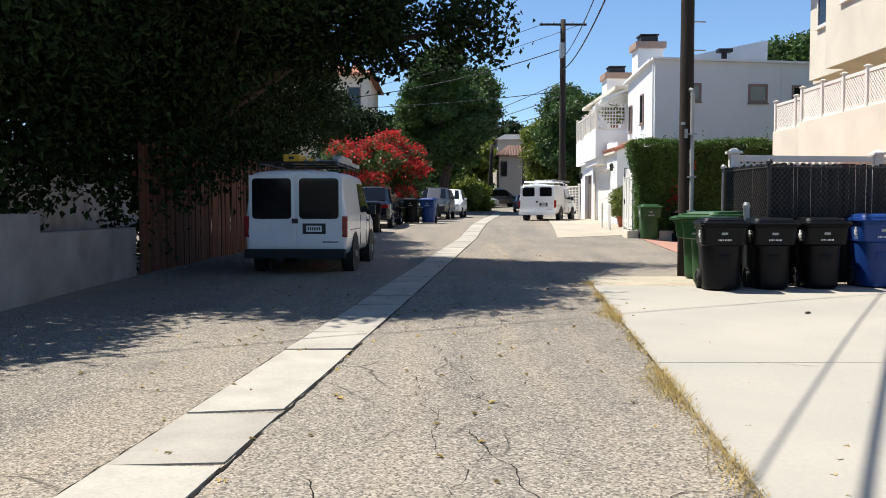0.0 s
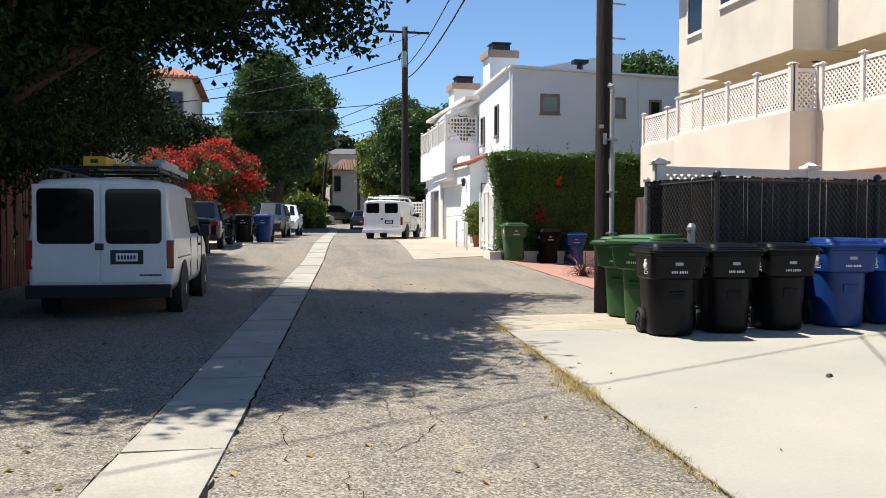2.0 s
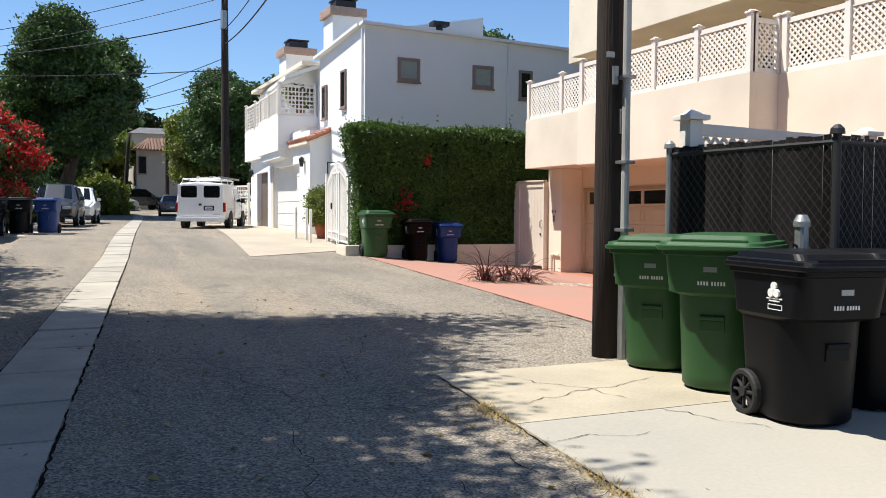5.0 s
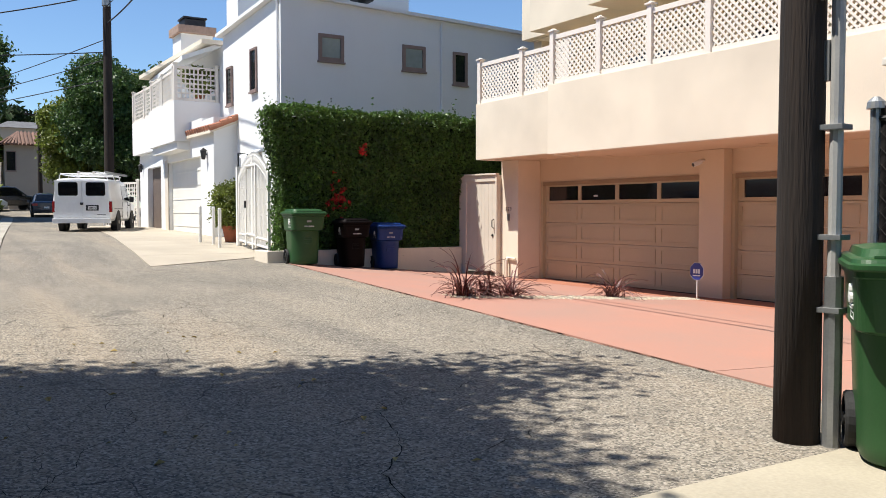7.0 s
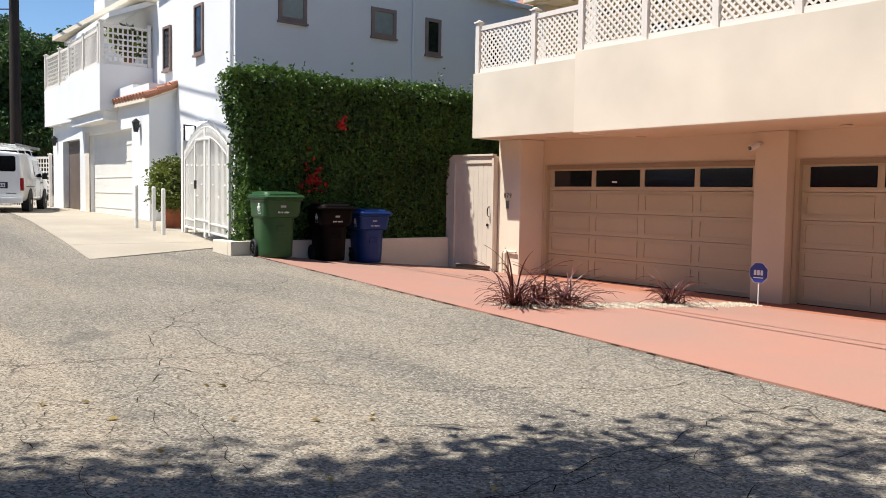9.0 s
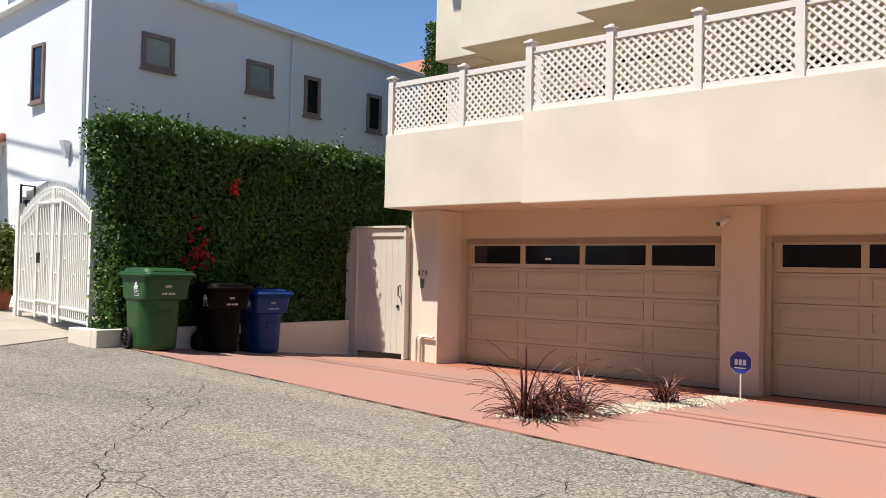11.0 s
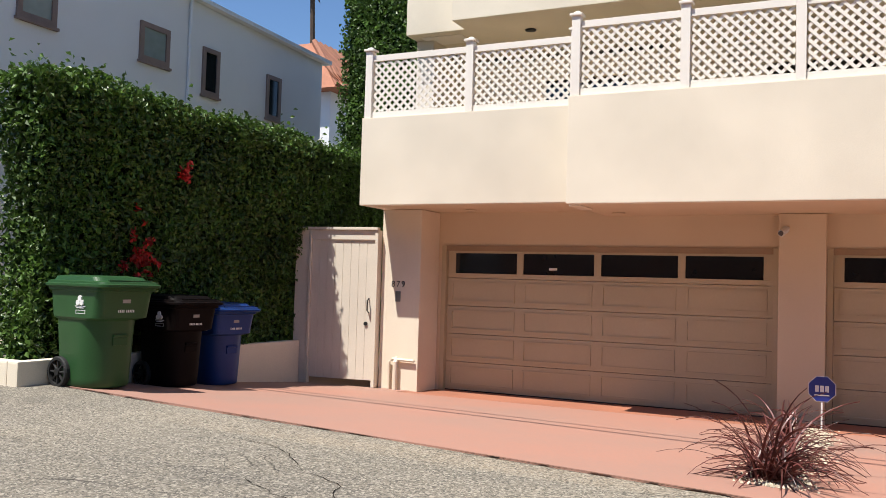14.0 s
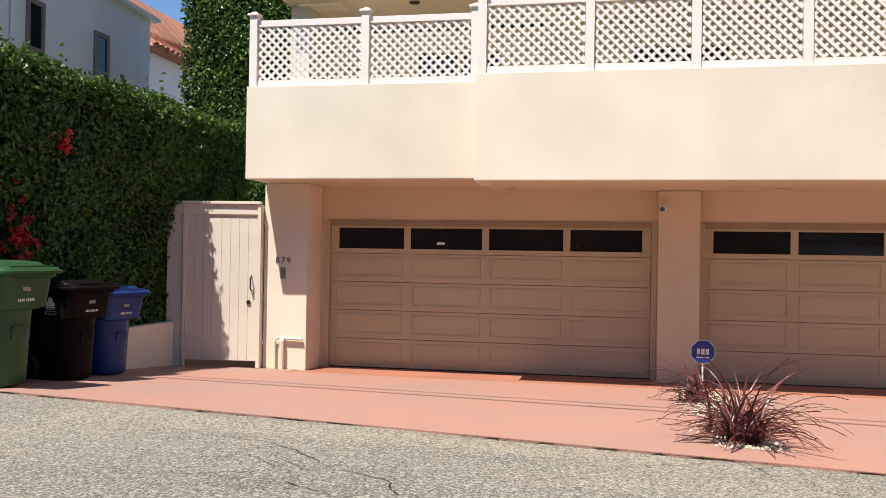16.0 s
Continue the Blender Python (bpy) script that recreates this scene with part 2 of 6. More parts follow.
# ---- mesh helpers ----
def part(name, bm, material, parent=None, label="", smooth=False):
    me = bpy.data.meshes.new(name)
    if smooth:
        for f in bm.faces:
            f.smooth = True
    bm.to_mesh(me)
    bm.free()
    me.materials.append(material)
    ob = new(name, me)
    if parent is not None:
        ob.parent = parent
    if label:
        ob["label"] = label
    return ob


def pyd(name, verts, faces, material, parent=None, label=""):
    me = bpy.data.meshes.new(name)
    me.from_pydata(verts, [], faces)
    me.materials.append(material)
    ob = new(name, me)
    if parent is not None:
        ob.parent = parent
    if label:
        ob["label"] = label
    return ob


def thing(name, label, category, m=None, group="", kind=""):
    ob = new(name)
    ob.empty_display_size = 0.2
    if m is not None:
        ob.matrix_basis = m
    return tagged(ob, label, category, group, kind)


def box(bm, x0, x1, y0, y1, z0, z1, bevel=0.0, m=None):
    vs = [bm.verts.new(p) for p in ((x0, y0, z0), (x1, y0, z0), (x1, y1, z0), (x0, y1, z0), (x0, y0, z1), (x1, y0, z1), (x1, y1, z1), (x0, y1, z1))]
    fs = [bm.faces.new([vs[i] for i in q]) for q in ((3, 2, 1, 0), (4, 5, 6, 7), (0, 1, 5, 4), (1, 2, 6, 5), (2, 3, 7, 6), (3, 0, 4, 7))]
    if bevel:
        es = {e for f in fs for e in f.edges}
        r = bmesh.ops.bevel(bm, geom=list(es), offset=bevel, segments=2, affect="EDGES", profile=0.7)
        vs = list({v for f in r["faces"] for v in f.verts} | {v for v in vs if v.is_valid})
    if m is not None:
        bmesh.ops.transform(bm, matrix=m, verts=vs)
    return bm


def B(*a, **k):
    return box(bmesh.new(), *a, **k)


def prism(bm, pts, z0, z1):
    """An upright prism over a plan outline; z0, z1 numbers or functions of x, y."""
    f0 = z0 if callable(z0) else (lambda x, y: z0)
    f1 = z1 if callable(z1) else (lambda x, y: z1)
    lo = [bm.verts.new((x, y, f0(x, y))) for x, y in pts]
    hi = [bm.verts.new((x, y, f1(x, y))) for x, y in pts]
    bm.faces.new(list(reversed(lo)))
    bm.faces.new(hi)
    n = len(pts)
    for i in range(n):
        bm.faces.new((lo[i], lo[(i + 1) % n], hi[(i + 1) % n], hi[i]))
    bmesh.ops.recalc_face_normals(bm, faces=bm.faces)
    return bm


def tube(bm, path, r, seg=8, r1=None):
    """A tapered tube along a path of points."""
    rings = []
    pts = [Vector(p) for p in path]
    for i, p in enumerate(pts):
        d = (pts[min(i + 1, len(pts) - 1)] - pts[max(i - 1, 0)]).normalized()
        a = d.orthogonal().normalized() if abs(d.z) < 0.95 else Vector((1, 0, 0))
        a = (a - d * a.dot(d)).normalized()
        c = d.cross(a)
        k = r if r1 is None else r + (r1 - r) * i / (len(pts) - 1)
        rings.append([bm.verts.new(p + (a * math.cos(t) + c * math.sin(t)) * k) for t in [2 * math.pi * j / seg for j in range(seg)]])
    for a, c in zip(rings, rings[1:]):
        for j in range(seg):
            bm.faces.new((a[j], a[(j + 1) % seg], c[(j + 1) % seg], c[j]))
    bm.faces.new(list(reversed(rings[0])))
    bm.faces.new(rings[-1])
    return bm


def loft(bm, rings):
    """A skin over closed rings of points, capped at both ends."""
    vs = [[bm.verts.new(p) for p in r] for r in rings]
    n = len(vs[0])
    for a, c in zip(vs, vs[1:]):
        for j in range(n):
            bm.faces.new((a[j], a[(j + 1) % n], c[(j + 1) % n], c[j]))
    bm.faces.new(list(reversed(vs[0])))
    bm.faces.new(vs[-1])
    bmesh.ops.recalc_face_normals(bm, faces=bm.faces)
    return bm


def rrect(w, d, r, z, seg=4, cx=0.0, cy=0.0):
    """A rounded rectangle's outline at height z."""
    out = []
    for sx, sy, a0 in ((1, 1, 0), (-1, 1, 90), (-1, -1, 180), (1, -1, 270)):
        for k in range(seg + 1):
            a = radians(a0 + 90 * k / seg)
            out.append((cx + sx * (w / 2 - r) + r * math.cos(a), cy + sy * (d / 2 - r) + r * math.sin(a), z))
    return out


def leaves(centres, size, rng, stretch=1.6, normals=None, droop=0.0):
    """Bent four-cornered leaves at the given places: vertices and faces."""
    c = np.asarray(centres)
    n = len(c)
    d = rng.normal(size=(n, 3))
    if normals is not None:
        d = d * 0.75 + np.asarray(normals)
    d /= np.linalg.norm(d, axis=1)[:, None] + 1e-9
    u = np.cross(d, rng.normal(size=(n, 3)))
    u /= np.linalg.norm(u, axis=1)[:, None] + 1e-9
    v = np.cross(d, u)
    s = (size * rng.uniform(0.6, 1.35, n))[:, None]
    u, v = u * s * stretch / 2, v * s / 2
    bend = d * s * 0.18
    vv = np.stack([c - u - bend, c + v + bend, c + u - bend, c - v + bend], 1).reshape(-1, 3)
    i = np.arange(n)[:, None] * 4
    ff = np.concatenate([np.concatenate([i, i + 1, i + 2], 1), np.concatenate([i, i + 2, i + 3], 1)], 0)
    return vv.tolist(), ff.tolist()


def stuff(ob):
    ob["kind"] = "stuff"
    return ob


def text(name, body, size, material, parent, m, label=""):
    cu = bpy.data.curves.new(name, "FONT")
    cu.body, cu.size, cu.align_x, cu.align_y, cu.extrude = body, size, "CENTER", "CENTER", 0.0015
    tmp = new(name, cu)
    dg = bpy.context.evaluated_depsgraph_get()
    me = bpy.data.meshes.new_from_object(tmp.evaluated_get(dg))
    bpy.data.objects.remove(tmp)
    me.materials.clear()
    me.materials.append(material)
    ob = new(name, me)
    ob.parent = parent
    ob.matrix_basis = m
    if label:
        ob["label"] = label
    return ob


# ---- ground ----
def alley(y):
    b = 0.012 * (min(max(y, -60), 7) + 17)
    return b + float(np.interp(y, (7, 10, 16, 26, 40, 50, 60, 75), (0, 0.15, 0.36, 0.465, 0.54, 0.85, 1.25, 1.45)))


def red_edge(y):
    return 5.72 + 0.115 * y


def gutter_x(y):
    return -0.14 + 0.0975 * y


def gz(x, y):
    """The ground's height: the alley climbs gently, the garage forecourt falls towards the doors."""
    b = alley(y)
    w = min(max((y + 9.3) / 1.6, 0), 1) * min(max((9.3 - y) / 1.6, 0), 1)
    e = red_edge(y)
    k = min(max((x - e) / (11.6 - e), 0), 1)
    return b + w * k * (-0.15 - b)


def sheet(name, xs, ys, material, z=gz, lift=0.0):
    vs = [(x, y, z(x, y) + lift) for y in ys for x in xs]
    n = len(xs)
    return pyd(name, vs, [(j * n + i, j * n + i + 1, (j + 1) * n + i + 1, (j + 1) * n + i) for j in range(len(ys) - 1) for i in range(n - 1)], material)


def span(a, b, step):
    n = max(1, round((b - a) / step))
    return [a + (b - a) * i / n for i in range(n + 1)]


def strip(f0, f1, y0, y1, n, material, name, lift, thick, parent=None, m=6):
    """A slab between two lines f0(y) and f1(y) of x, following the ground."""
    bm = bmesh.new()
    rows = [[(f0(y) + (f1(y) - f0(y)) * i / m, y) for i in range(m + 1)] for y in span(y0, y1, (y1 - y0) / n)]
    top = [[bm.verts.new((x, y, gz(x, y) + lift)) for x, y in r] for r in rows]
    bot = [[bm.verts.new((x, y, gz(x, y) - thick)) for x, y in r] for r in rows]
    for j in range(n):
        for i in range(m):
            bm.faces.new((top[j][i], top[j][i + 1], top[j + 1][i + 1], top[j + 1][i]))
        bm.faces.new((bot[j][0], top[j][0], top[j + 1][0], bot[j + 1][0]))
        bm.faces.new((top[j][m], bot[j][m], bot[j + 1][m], top[j + 1][m]))
    for i in range(m):
        bm.faces.new((bot[0][i], bot[0][i + 1], top[0][i + 1], top[0][i]))
        bm.faces.new((top[n][i], top[n][i + 1], bot[n][i + 1], bot[n][i]))
    bmesh.ops.recalc_face_normals(bm, faces=bm.faces)
    return part(name, bm, material, parent)


ground = sheet("ground", [-900, -300, -120, -50, -25] + span(-16, 20, 0.5) + [26, 50, 120, 300, 900], [-900, -300, -120, -70] + span(-45, 80, 0.6) + [120, 250, 900], ASPHALT)
tagged(ground, "worn grey alley asphalt with cracks and pale aggregate", "ground", kind="structure")


# ---- paving ----
def near_edge(y):
    return 2.88 + 0.101 * y


drive = thing("concrete_driveway", "pale grey concrete driveway slabs with cracked corner", "driveway", kind="structure")
for a, c, pm in ((-46, -30, CONCRETE), (-30, -22.2, CONCRETE), (-22.19, -16.14, CONCRETE), (-16.125, -9.76, CONCRETE), (-9.748, -8.15, CORNERPAVE)):
    strip(lambda y: near_edge(y), lambda y: 13.0 if y < -9.3 else 4.9, a, c, 4, pm, "slab", 0.012, 0.15, drive)

forecourt = thing("red_forecourt", "salmon red stained concrete garage forecourt", "driveway", kind="structure")
for a, c in ((-9.6, -6.3), (-6.288, 8.1)):
    strip(red_edge, lambda y: 10.95, a, c, 26, REDPAVE, "slab", 0.012, 0.12, forecourt, 10)
for a, c in ((-9.6, -0.28), (-0.27, 5.05)):
    strip(lambda y: 10.96, lambda y: 12.6, a, c, 6, REDDARK, "apron", 0.012, 0.12, forecourt, 3)
strip(lambda y: 10.96, lambda y: 13.5, 5.06, 7.6, 4, REDPAVE, "slab", 0.012, 0.12, forecourt, 3)

wdrive = thing("cream_driveway", "cream concrete driveway apron beside the alley", "driveway", kind="structure")
for a, c in ((7.0, 9.2), (9.215, 14.0), (14.015, 20.0), (20.015, 29.0)):
    strip(lambda y: 3.68 + 0.108 * (y - 7), lambda y: min(3.76 + 2.2 * (y - 7), 9.6), a, c, 5, CREAMPAVE, "slab", 0.014, 0.1, wdrive)

lpatch = thing("side_pavement", "pale concrete apron patches along the alley edge", "pavement", kind="structure")
for a, c in ((11.0, 12.2), (14.6, 20.5)):
    strip(lambda y: -6.0, lambda y: -2.2 + 0.2 * (y - 11.9), a, c, 3, CREAMPAVE, "slab", 0.012, 0.1, lpatch)

# ---- cream apartment block with garages ----
block = thing("apartment_building", "cream stucco apartment building over peach garages", "building")
G0 = -0.16
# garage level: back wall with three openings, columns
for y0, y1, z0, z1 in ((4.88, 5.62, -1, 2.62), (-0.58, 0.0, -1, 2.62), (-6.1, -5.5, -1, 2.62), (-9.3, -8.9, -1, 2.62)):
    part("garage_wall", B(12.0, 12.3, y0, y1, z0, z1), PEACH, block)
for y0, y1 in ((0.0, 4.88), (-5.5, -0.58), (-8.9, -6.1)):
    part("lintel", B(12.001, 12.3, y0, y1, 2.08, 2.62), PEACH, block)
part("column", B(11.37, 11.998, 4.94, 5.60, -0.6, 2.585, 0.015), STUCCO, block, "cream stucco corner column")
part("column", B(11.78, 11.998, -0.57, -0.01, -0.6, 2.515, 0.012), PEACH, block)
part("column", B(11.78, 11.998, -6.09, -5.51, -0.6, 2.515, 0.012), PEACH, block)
for q in ((12.3, 19.5, 5.3, 5.6, -1, 5.43), (19.3, 19.6, -14, 5.3, -1, 9.5), (12.3, 19.3, -14, -13.7, -1, 9.5)):
    part("rear_wall", B(*q), STUCCO, block)
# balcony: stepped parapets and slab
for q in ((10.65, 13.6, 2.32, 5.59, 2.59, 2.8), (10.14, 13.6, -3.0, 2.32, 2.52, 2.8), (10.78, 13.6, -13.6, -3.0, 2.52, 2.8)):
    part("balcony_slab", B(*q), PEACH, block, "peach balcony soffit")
bm = bmesh.new()
box(bm, 10.645, 10.80, 2.322, 5.595, 2.588, 3.86, 0.012)
part("parapet", bm, STUCCO, block)
part("parapet", B(10.8, 15.4, 5.44, 5.597, 2.586, 3.86, 0.012), STUCCO, block)
part("parapet", B(10.135, 10.29, -3.005, 2.325, 2.518, 3.86, 0.012), STUCCO, block)
part("parapet", B(10.29, 10.80, 2.17, 2.324, 2.5, 3.86), STUCCO, block)
part("parapet", B(10.29, 10.93, -3.003, -2.85, 2.517, 3.86), STUCCO, block)
part("parapet", B(10.775, 10.93, -13.6, -3.005, 2.518, 3.86, 0.012), STUCCO, block)
# upper storeys: three stepped bays
part("upper_wall", B(11.97, 19.3, 4.55, 5.63, 5.44, 9.6, 0.01), STUCCO, block)
part("upper_wall", B(11.38, 19.28, 1.75, 4.55, 5.40, 9.6, 0.01), STUCCO, block)
part("upper_wall", B(10.62, 19.26, -2.35, 1.75, 5.33, 9.6, 0.01), STUCCO, block)
part("upper_wall", B(11.5, 19.27, -13.7, -2.35, 5.35, 9.6, 0.01), STUCCO, block)
part("roof", B(10.5, 19.6, -13.9, 5.8, 9.6, 9.8), STUCCO, block)
for y0, y1 in ((3.9, 5.3), (0.4, 2.4), (-3.4, -1.2), (-13.5, -5.0)):
    part("balcony_wall", B(13.6, 13.8, y0, y1, 2.8, 5.32), STUCCO, block)
for y0, y1 in ((2.4, 3.9), (-1.2, 0.4), (-5.0, -3.4)):
    part("balcony_wall", B(13.6, 13.8, y0, y1, 4.95, 5.32), STUCCO, block)
for y0, y1 in ((2.4, 3.9), (-1.2, 0.4), (-5.0, -3.4)):
    gd = part("glass_door", B(13.66, 13.68, y0, y1, 2.8, 4.95), GLASS, block)
    bm = bmesh.new()
    for q in (y0, (y0 + y1) / 2 - 0.03, y1 - 0.06):
        box(bm, 13.62, 13.72, q, q + 0.06, 2.8, 4.95)
    part("door_frame", bm, VINYL, gd)
for x, y, z in ((11.5, 4.2, 2.585), (11.45, 2.0, 2.515), (11.5, -1.6, 2.515), (12.2, 3.6, 5.395), (12.0, 0.9, 5.325), (12.0, -1.2, 5.325)):
    bm = bmesh.new()
    tube(bm, [(x, y, z), (x, y, z - 0.012)], 0.085, 14)
    part("downlight", bm, METALD if z > 3 else PEACH, block, "round recessed soffit downlight")
part("soffit_vent", B(12.15, 12.6, 4.75, 5.45, 5.425, 5.439), VINYL, block, "beige soffit vent grille")


def window(parent, axis, at, u0, u1, z0, z1, frame_mat, glass_mat, out=-1, mull=0, fr=0.07, deep=0.08):
    """A framed window on a wall: axis 'x' faces along x at x=at, 'y' along y; out: the side it faces."""
    w = new("window")
    w.parent = parent
    bm = bmesh.new()

    def bx(b, a0, a1, h0, h1, t0, t1):
        lo, hi = sorted((at + out * t0, at + out * t1))
        if axis == "x":
            box(b, lo, hi, a0, a1, h0, h1)
        else:
            box(b, a0, a1, lo, hi, h0, h1)
    for a0, a1, h0, h1 in ((u0, u0 + fr, z0, z1), (u1 - fr, u1, z0, z1), (u0 + fr, u1 - fr, z0, z0 + fr), (u0 + fr, u1 - fr, z1 - fr, z1)):
        bx(bm, a0, a1, h0, h1, -0.02, deep * 0.5)
    for k in range(mull):
        c = u0 + (u1 - u0) * (k + 1) / (mull + 1)
        bx(bm, c - 0.02, c + 0.02, z0 + fr, z1 - fr, -0.02, deep * 0.35)
    part("frame", bm, frame_mat, w)
    g = bmesh.new()
    bx(g, u0 + fr, u1 - fr, z0 + fr, z1 - fr, -0.01, 0.012)
    part("pane", g, glass_mat, w)
    s = bmesh.new()
    bx(s, u0 - 0.03, u1 + 0.03, z0 - 0.05, z0 - 0.004, -0.02, deep * 0.9)
    part("sill", s, frame_mat, w)
    return w


window(block, "x", 11.97, 4.78, 5.4, 6.98, 8.3, VINYL, GLASS)
window(block, "x", 11.38, 2.2, 4.0, 6.95, 8.3, VINYL, GLASS, mull=1)
window(block, "x", 10.62, -1.6, 0.8, 7.0, 8.4, VINYL, GLASS, mull=1)


def lattice(a, b, z0, z1, name="panel", spacing=0.125, slat=0.05):
    """Diagonal lattice between two plan points: mesh of thin crossing slats, clipped to the panel."""
    a, b = Vector((*a, 0)), Vector((*b, 0))
    L = (b - a).length
    u = (b - a) / L
    nrm = Vector((-u.y, u.x, 0))
    H = z1 - z0
    bm = bmesh.new()
    for sgn, off in ((1, 0.005), (-1, -0.005)):
        k = -H if sgn > 0 else 0.0
        while k < (L if sgn > 0 else L + H):
            if sgn > 0:
                s0, s1 = max(k, 0), min(k + H, L)
                e = [(s0, s0 - k), (s1, s1 - k)]
            else:
                s0, s1 = max(k - H, 0), min(k, L)
                e = [(s0, k - s0), (s1, k - s1)]
            if s1 - s0 > 0.04:
                d = Vector((e[1][0] - e[0][0], e[1][1] - e[0][1])).normalized()
                q = Vector((-d.y, d.x)) * slat / 2
                vs = []
                for t in (off - 0.004, off + 0.004):
                    for (s, h), g in ((e[0], 1), (e[1], 1), (e[1], -1), (e[0], -1)):
                        ss, hh = min(max(s + q.x * g, 0), L), min(max(h + q.y * g, 0), H)
                        p = a + u * ss + nrm * t
                        vs.append(bm.verts.new((p.x, p.y, z0 + hh)))
                for f in ((0, 1, 2, 3), (7, 6, 5, 4), (0, 4, 5, 1), (1, 5, 6, 2), (2, 6, 7, 3), (3, 7, 4, 0)):
                    bm.faces.new([vs[i] for i in f])
            k += spacing
    return bm


def square_grid(a, L, ang, z0, z1, spacing):
    """Square trellis of thin upright and level slats."""
    bm = bmesh.new()
    n, k = int(L / spacing), int((z1 - z0) / spacing)
    for i in range(1, n):
        box(bm, i * L / n - 0.025, i * L / n + 0.025, 0.002, 0.012, z0, z1, m=pose(a[0], a[1], 0, rz=ang))
    for i in range(1, k):
        z = z0 + (z1 - z0) * i / k
        box(bm, 0, L, -0.012, -0.002, z - 0.025, z + 0.025, m=pose(a[0], a[1], 0, rz=ang))
    return bm


def lattice_rail(owner, pts, z0, z1, spacing=0.125, square=False):
    """Posts with caps, two rails and a lattice panel between each pair of points."""
    for i, p in enumerate(pts):
        bm = B(p[0] - 0.055, p[0] + 0.055, p[1] - 0.055, p[1] + 0.055, z0, z1 + 0.06, 0.006)
        po = part("post", bm, VINYL, owner)
        bm = B(p[0] - 0.08, p[0] + 0.08, p[1] - 0.08, p[1] + 0.08, z1 + 0.062, z1 + 0.095, 0.008)
        loft(bm, [rrect(0.12, 0.12, 0.01, z1 + 0.096, 1, *p), rrect(0.05, 0.05, 0.01, z1 + 0.125, 1, *p)])
        part("cap", bm, VINYL, po)
    for p, q in zip(pts, pts[1:]):
        a, b = Vector((*p, 0)), Vector((*q, 0))
        u = (b - a).normalized()
        a, b = a + u * 0.056, b - u * 0.056
        ang = math.degrees(math.atan2(u.y, u.x))
        L = (b - a).length
        for h0, h1 in ((z0 + 0.0, z0 + 0.09), (z1 - 0.09, z1)):
            part("rail", B(0, L, -0.022, 0.022, h0 + 0.003, h1, 0.004, m=pose(a.x, a.y, 0, rz=ang)), VINYL, owner)
        stuff(part("panel", square_grid((a.x, a.y), L, ang, z0 + 0.09, z1 - 0.09, spacing) if square else lattice((a.x, a.y), (b.x, b.y), z0 + 0.09, z1 - 0.09, spacing=spacing), VINYL, owner))


rail = thing("balcony_lattice_railing", "white vinyl lattice railing on the cream balcony parapet", "railing")
lattice_rail(rail, [(10.72, 5.52), (10.72, 3.92), (10.72, 2.42)], 3.862, 4.78)
lattice_rail(rail, [(10.21, 2.25), (10.21, 0.92), (10.21, -0.34), (10.21, -1.6), (10.21, -2.93)], 3.862, 4.80)
lattice_rail(rail, [(10.27, -2.93), (10.85, -2.93)], 3.862, 4.80)
lattice_rail(rail, [(10.85, -3.1), (10.85, -4.4), (10.85, -5.8), (10.85, -7.3), (10.85, -8.8)], 3.862, 4.80)


def garage_door(name, y0, y1, parent, panels=4, rows=5, z0=G0, z1=2.08, x=12.0, paint=GDOOR, glass=True):
    """A sectional garage door set back in its opening: sections with raised panels and a row of windows."""
    d = thing(name, "beige panelled garage door with a row of dark windows", "garage door", kind="structure")
    W, H = y1 - y0, z1 - z0
    part("jamb", B(x - 0.02, x + 0.1, y0 - 0.002, y0 + 0.07, z0, z1), paint, d)
    part("jamb", B(x - 0.02, x + 0.1, y1 - 0.07, y1 + 0.002, z0, z1), paint, d)
    part("head", B(x - 0.02, x + 0.1, y0 + 0.072, y1 - 0.072, z1 - 0.078, z1 + 0.002), GHEAD, d, "brown head trim")
    part("seal", B(x + 0.06, x + 0.12, y0 + 0.07, y1 - 0.07, z0 - 0.05, z0 + 0.035), RUBBER, d, "dark rubber bottom seal")
    h = (H - 0.1) / rows
    a, c = y0 + 0.075, y1 - 0.075
    pw = (c - a) / panels
    for r in range(rows):
        q0 = z0 + 0.037 + r * h
        q1 = q0 + h - 0.007
        bm = bmesh.new()
        if r == rows - 1 and glass:
            box(bm, x + 0.06, x + 0.1, a, c, q0, q0 + 0.07)
            box(bm, x + 0.06, x + 0.1, a, c, q1 - 0.04, q1)
            for k in range(panels + 1):
                w = 0.05 if 0 < k < panels else 0.06
                yy = min(max(a + k * pw, a + w), c - w)
                box(bm, x + 0.06, x + 0.1, yy - w, yy + w, q0 + 0.071, q1 - 0.041)
        else:
            box(bm, x + 0.06, x + 0.1, a, c, q0, q1, 0.004)
            for k in range(panels):
                b0, b1 = a + k * pw + 0.07, a + (k + 1) * pw - 0.07
                for u0, u1, v0, v1 in ((b0, b1, q0 + 0.06, q0 + 0.085), (b0, b1, q1 - 0.085, q1 - 0.06), (b0, b0 + 0.025, q0 + 0.086, q1 - 0.086), (b1 - 0.025, b1, q0 + 0.086, q1 - 0.086)):
                    box(bm, x + 0.044, x + 0.062, u0, u1, v0, v1)
        sec = part("section", bm, paint, d)
        if r == rows - 1 and glass:
            for k in range(panels):
                part("pane", B(x + 0.078, x + 0.084, a + k * pw + 0.03, a + (k + 1) * pw - 0.03, q0 + 0.06, q1 - 0.03), GLASS, sec)
    return d


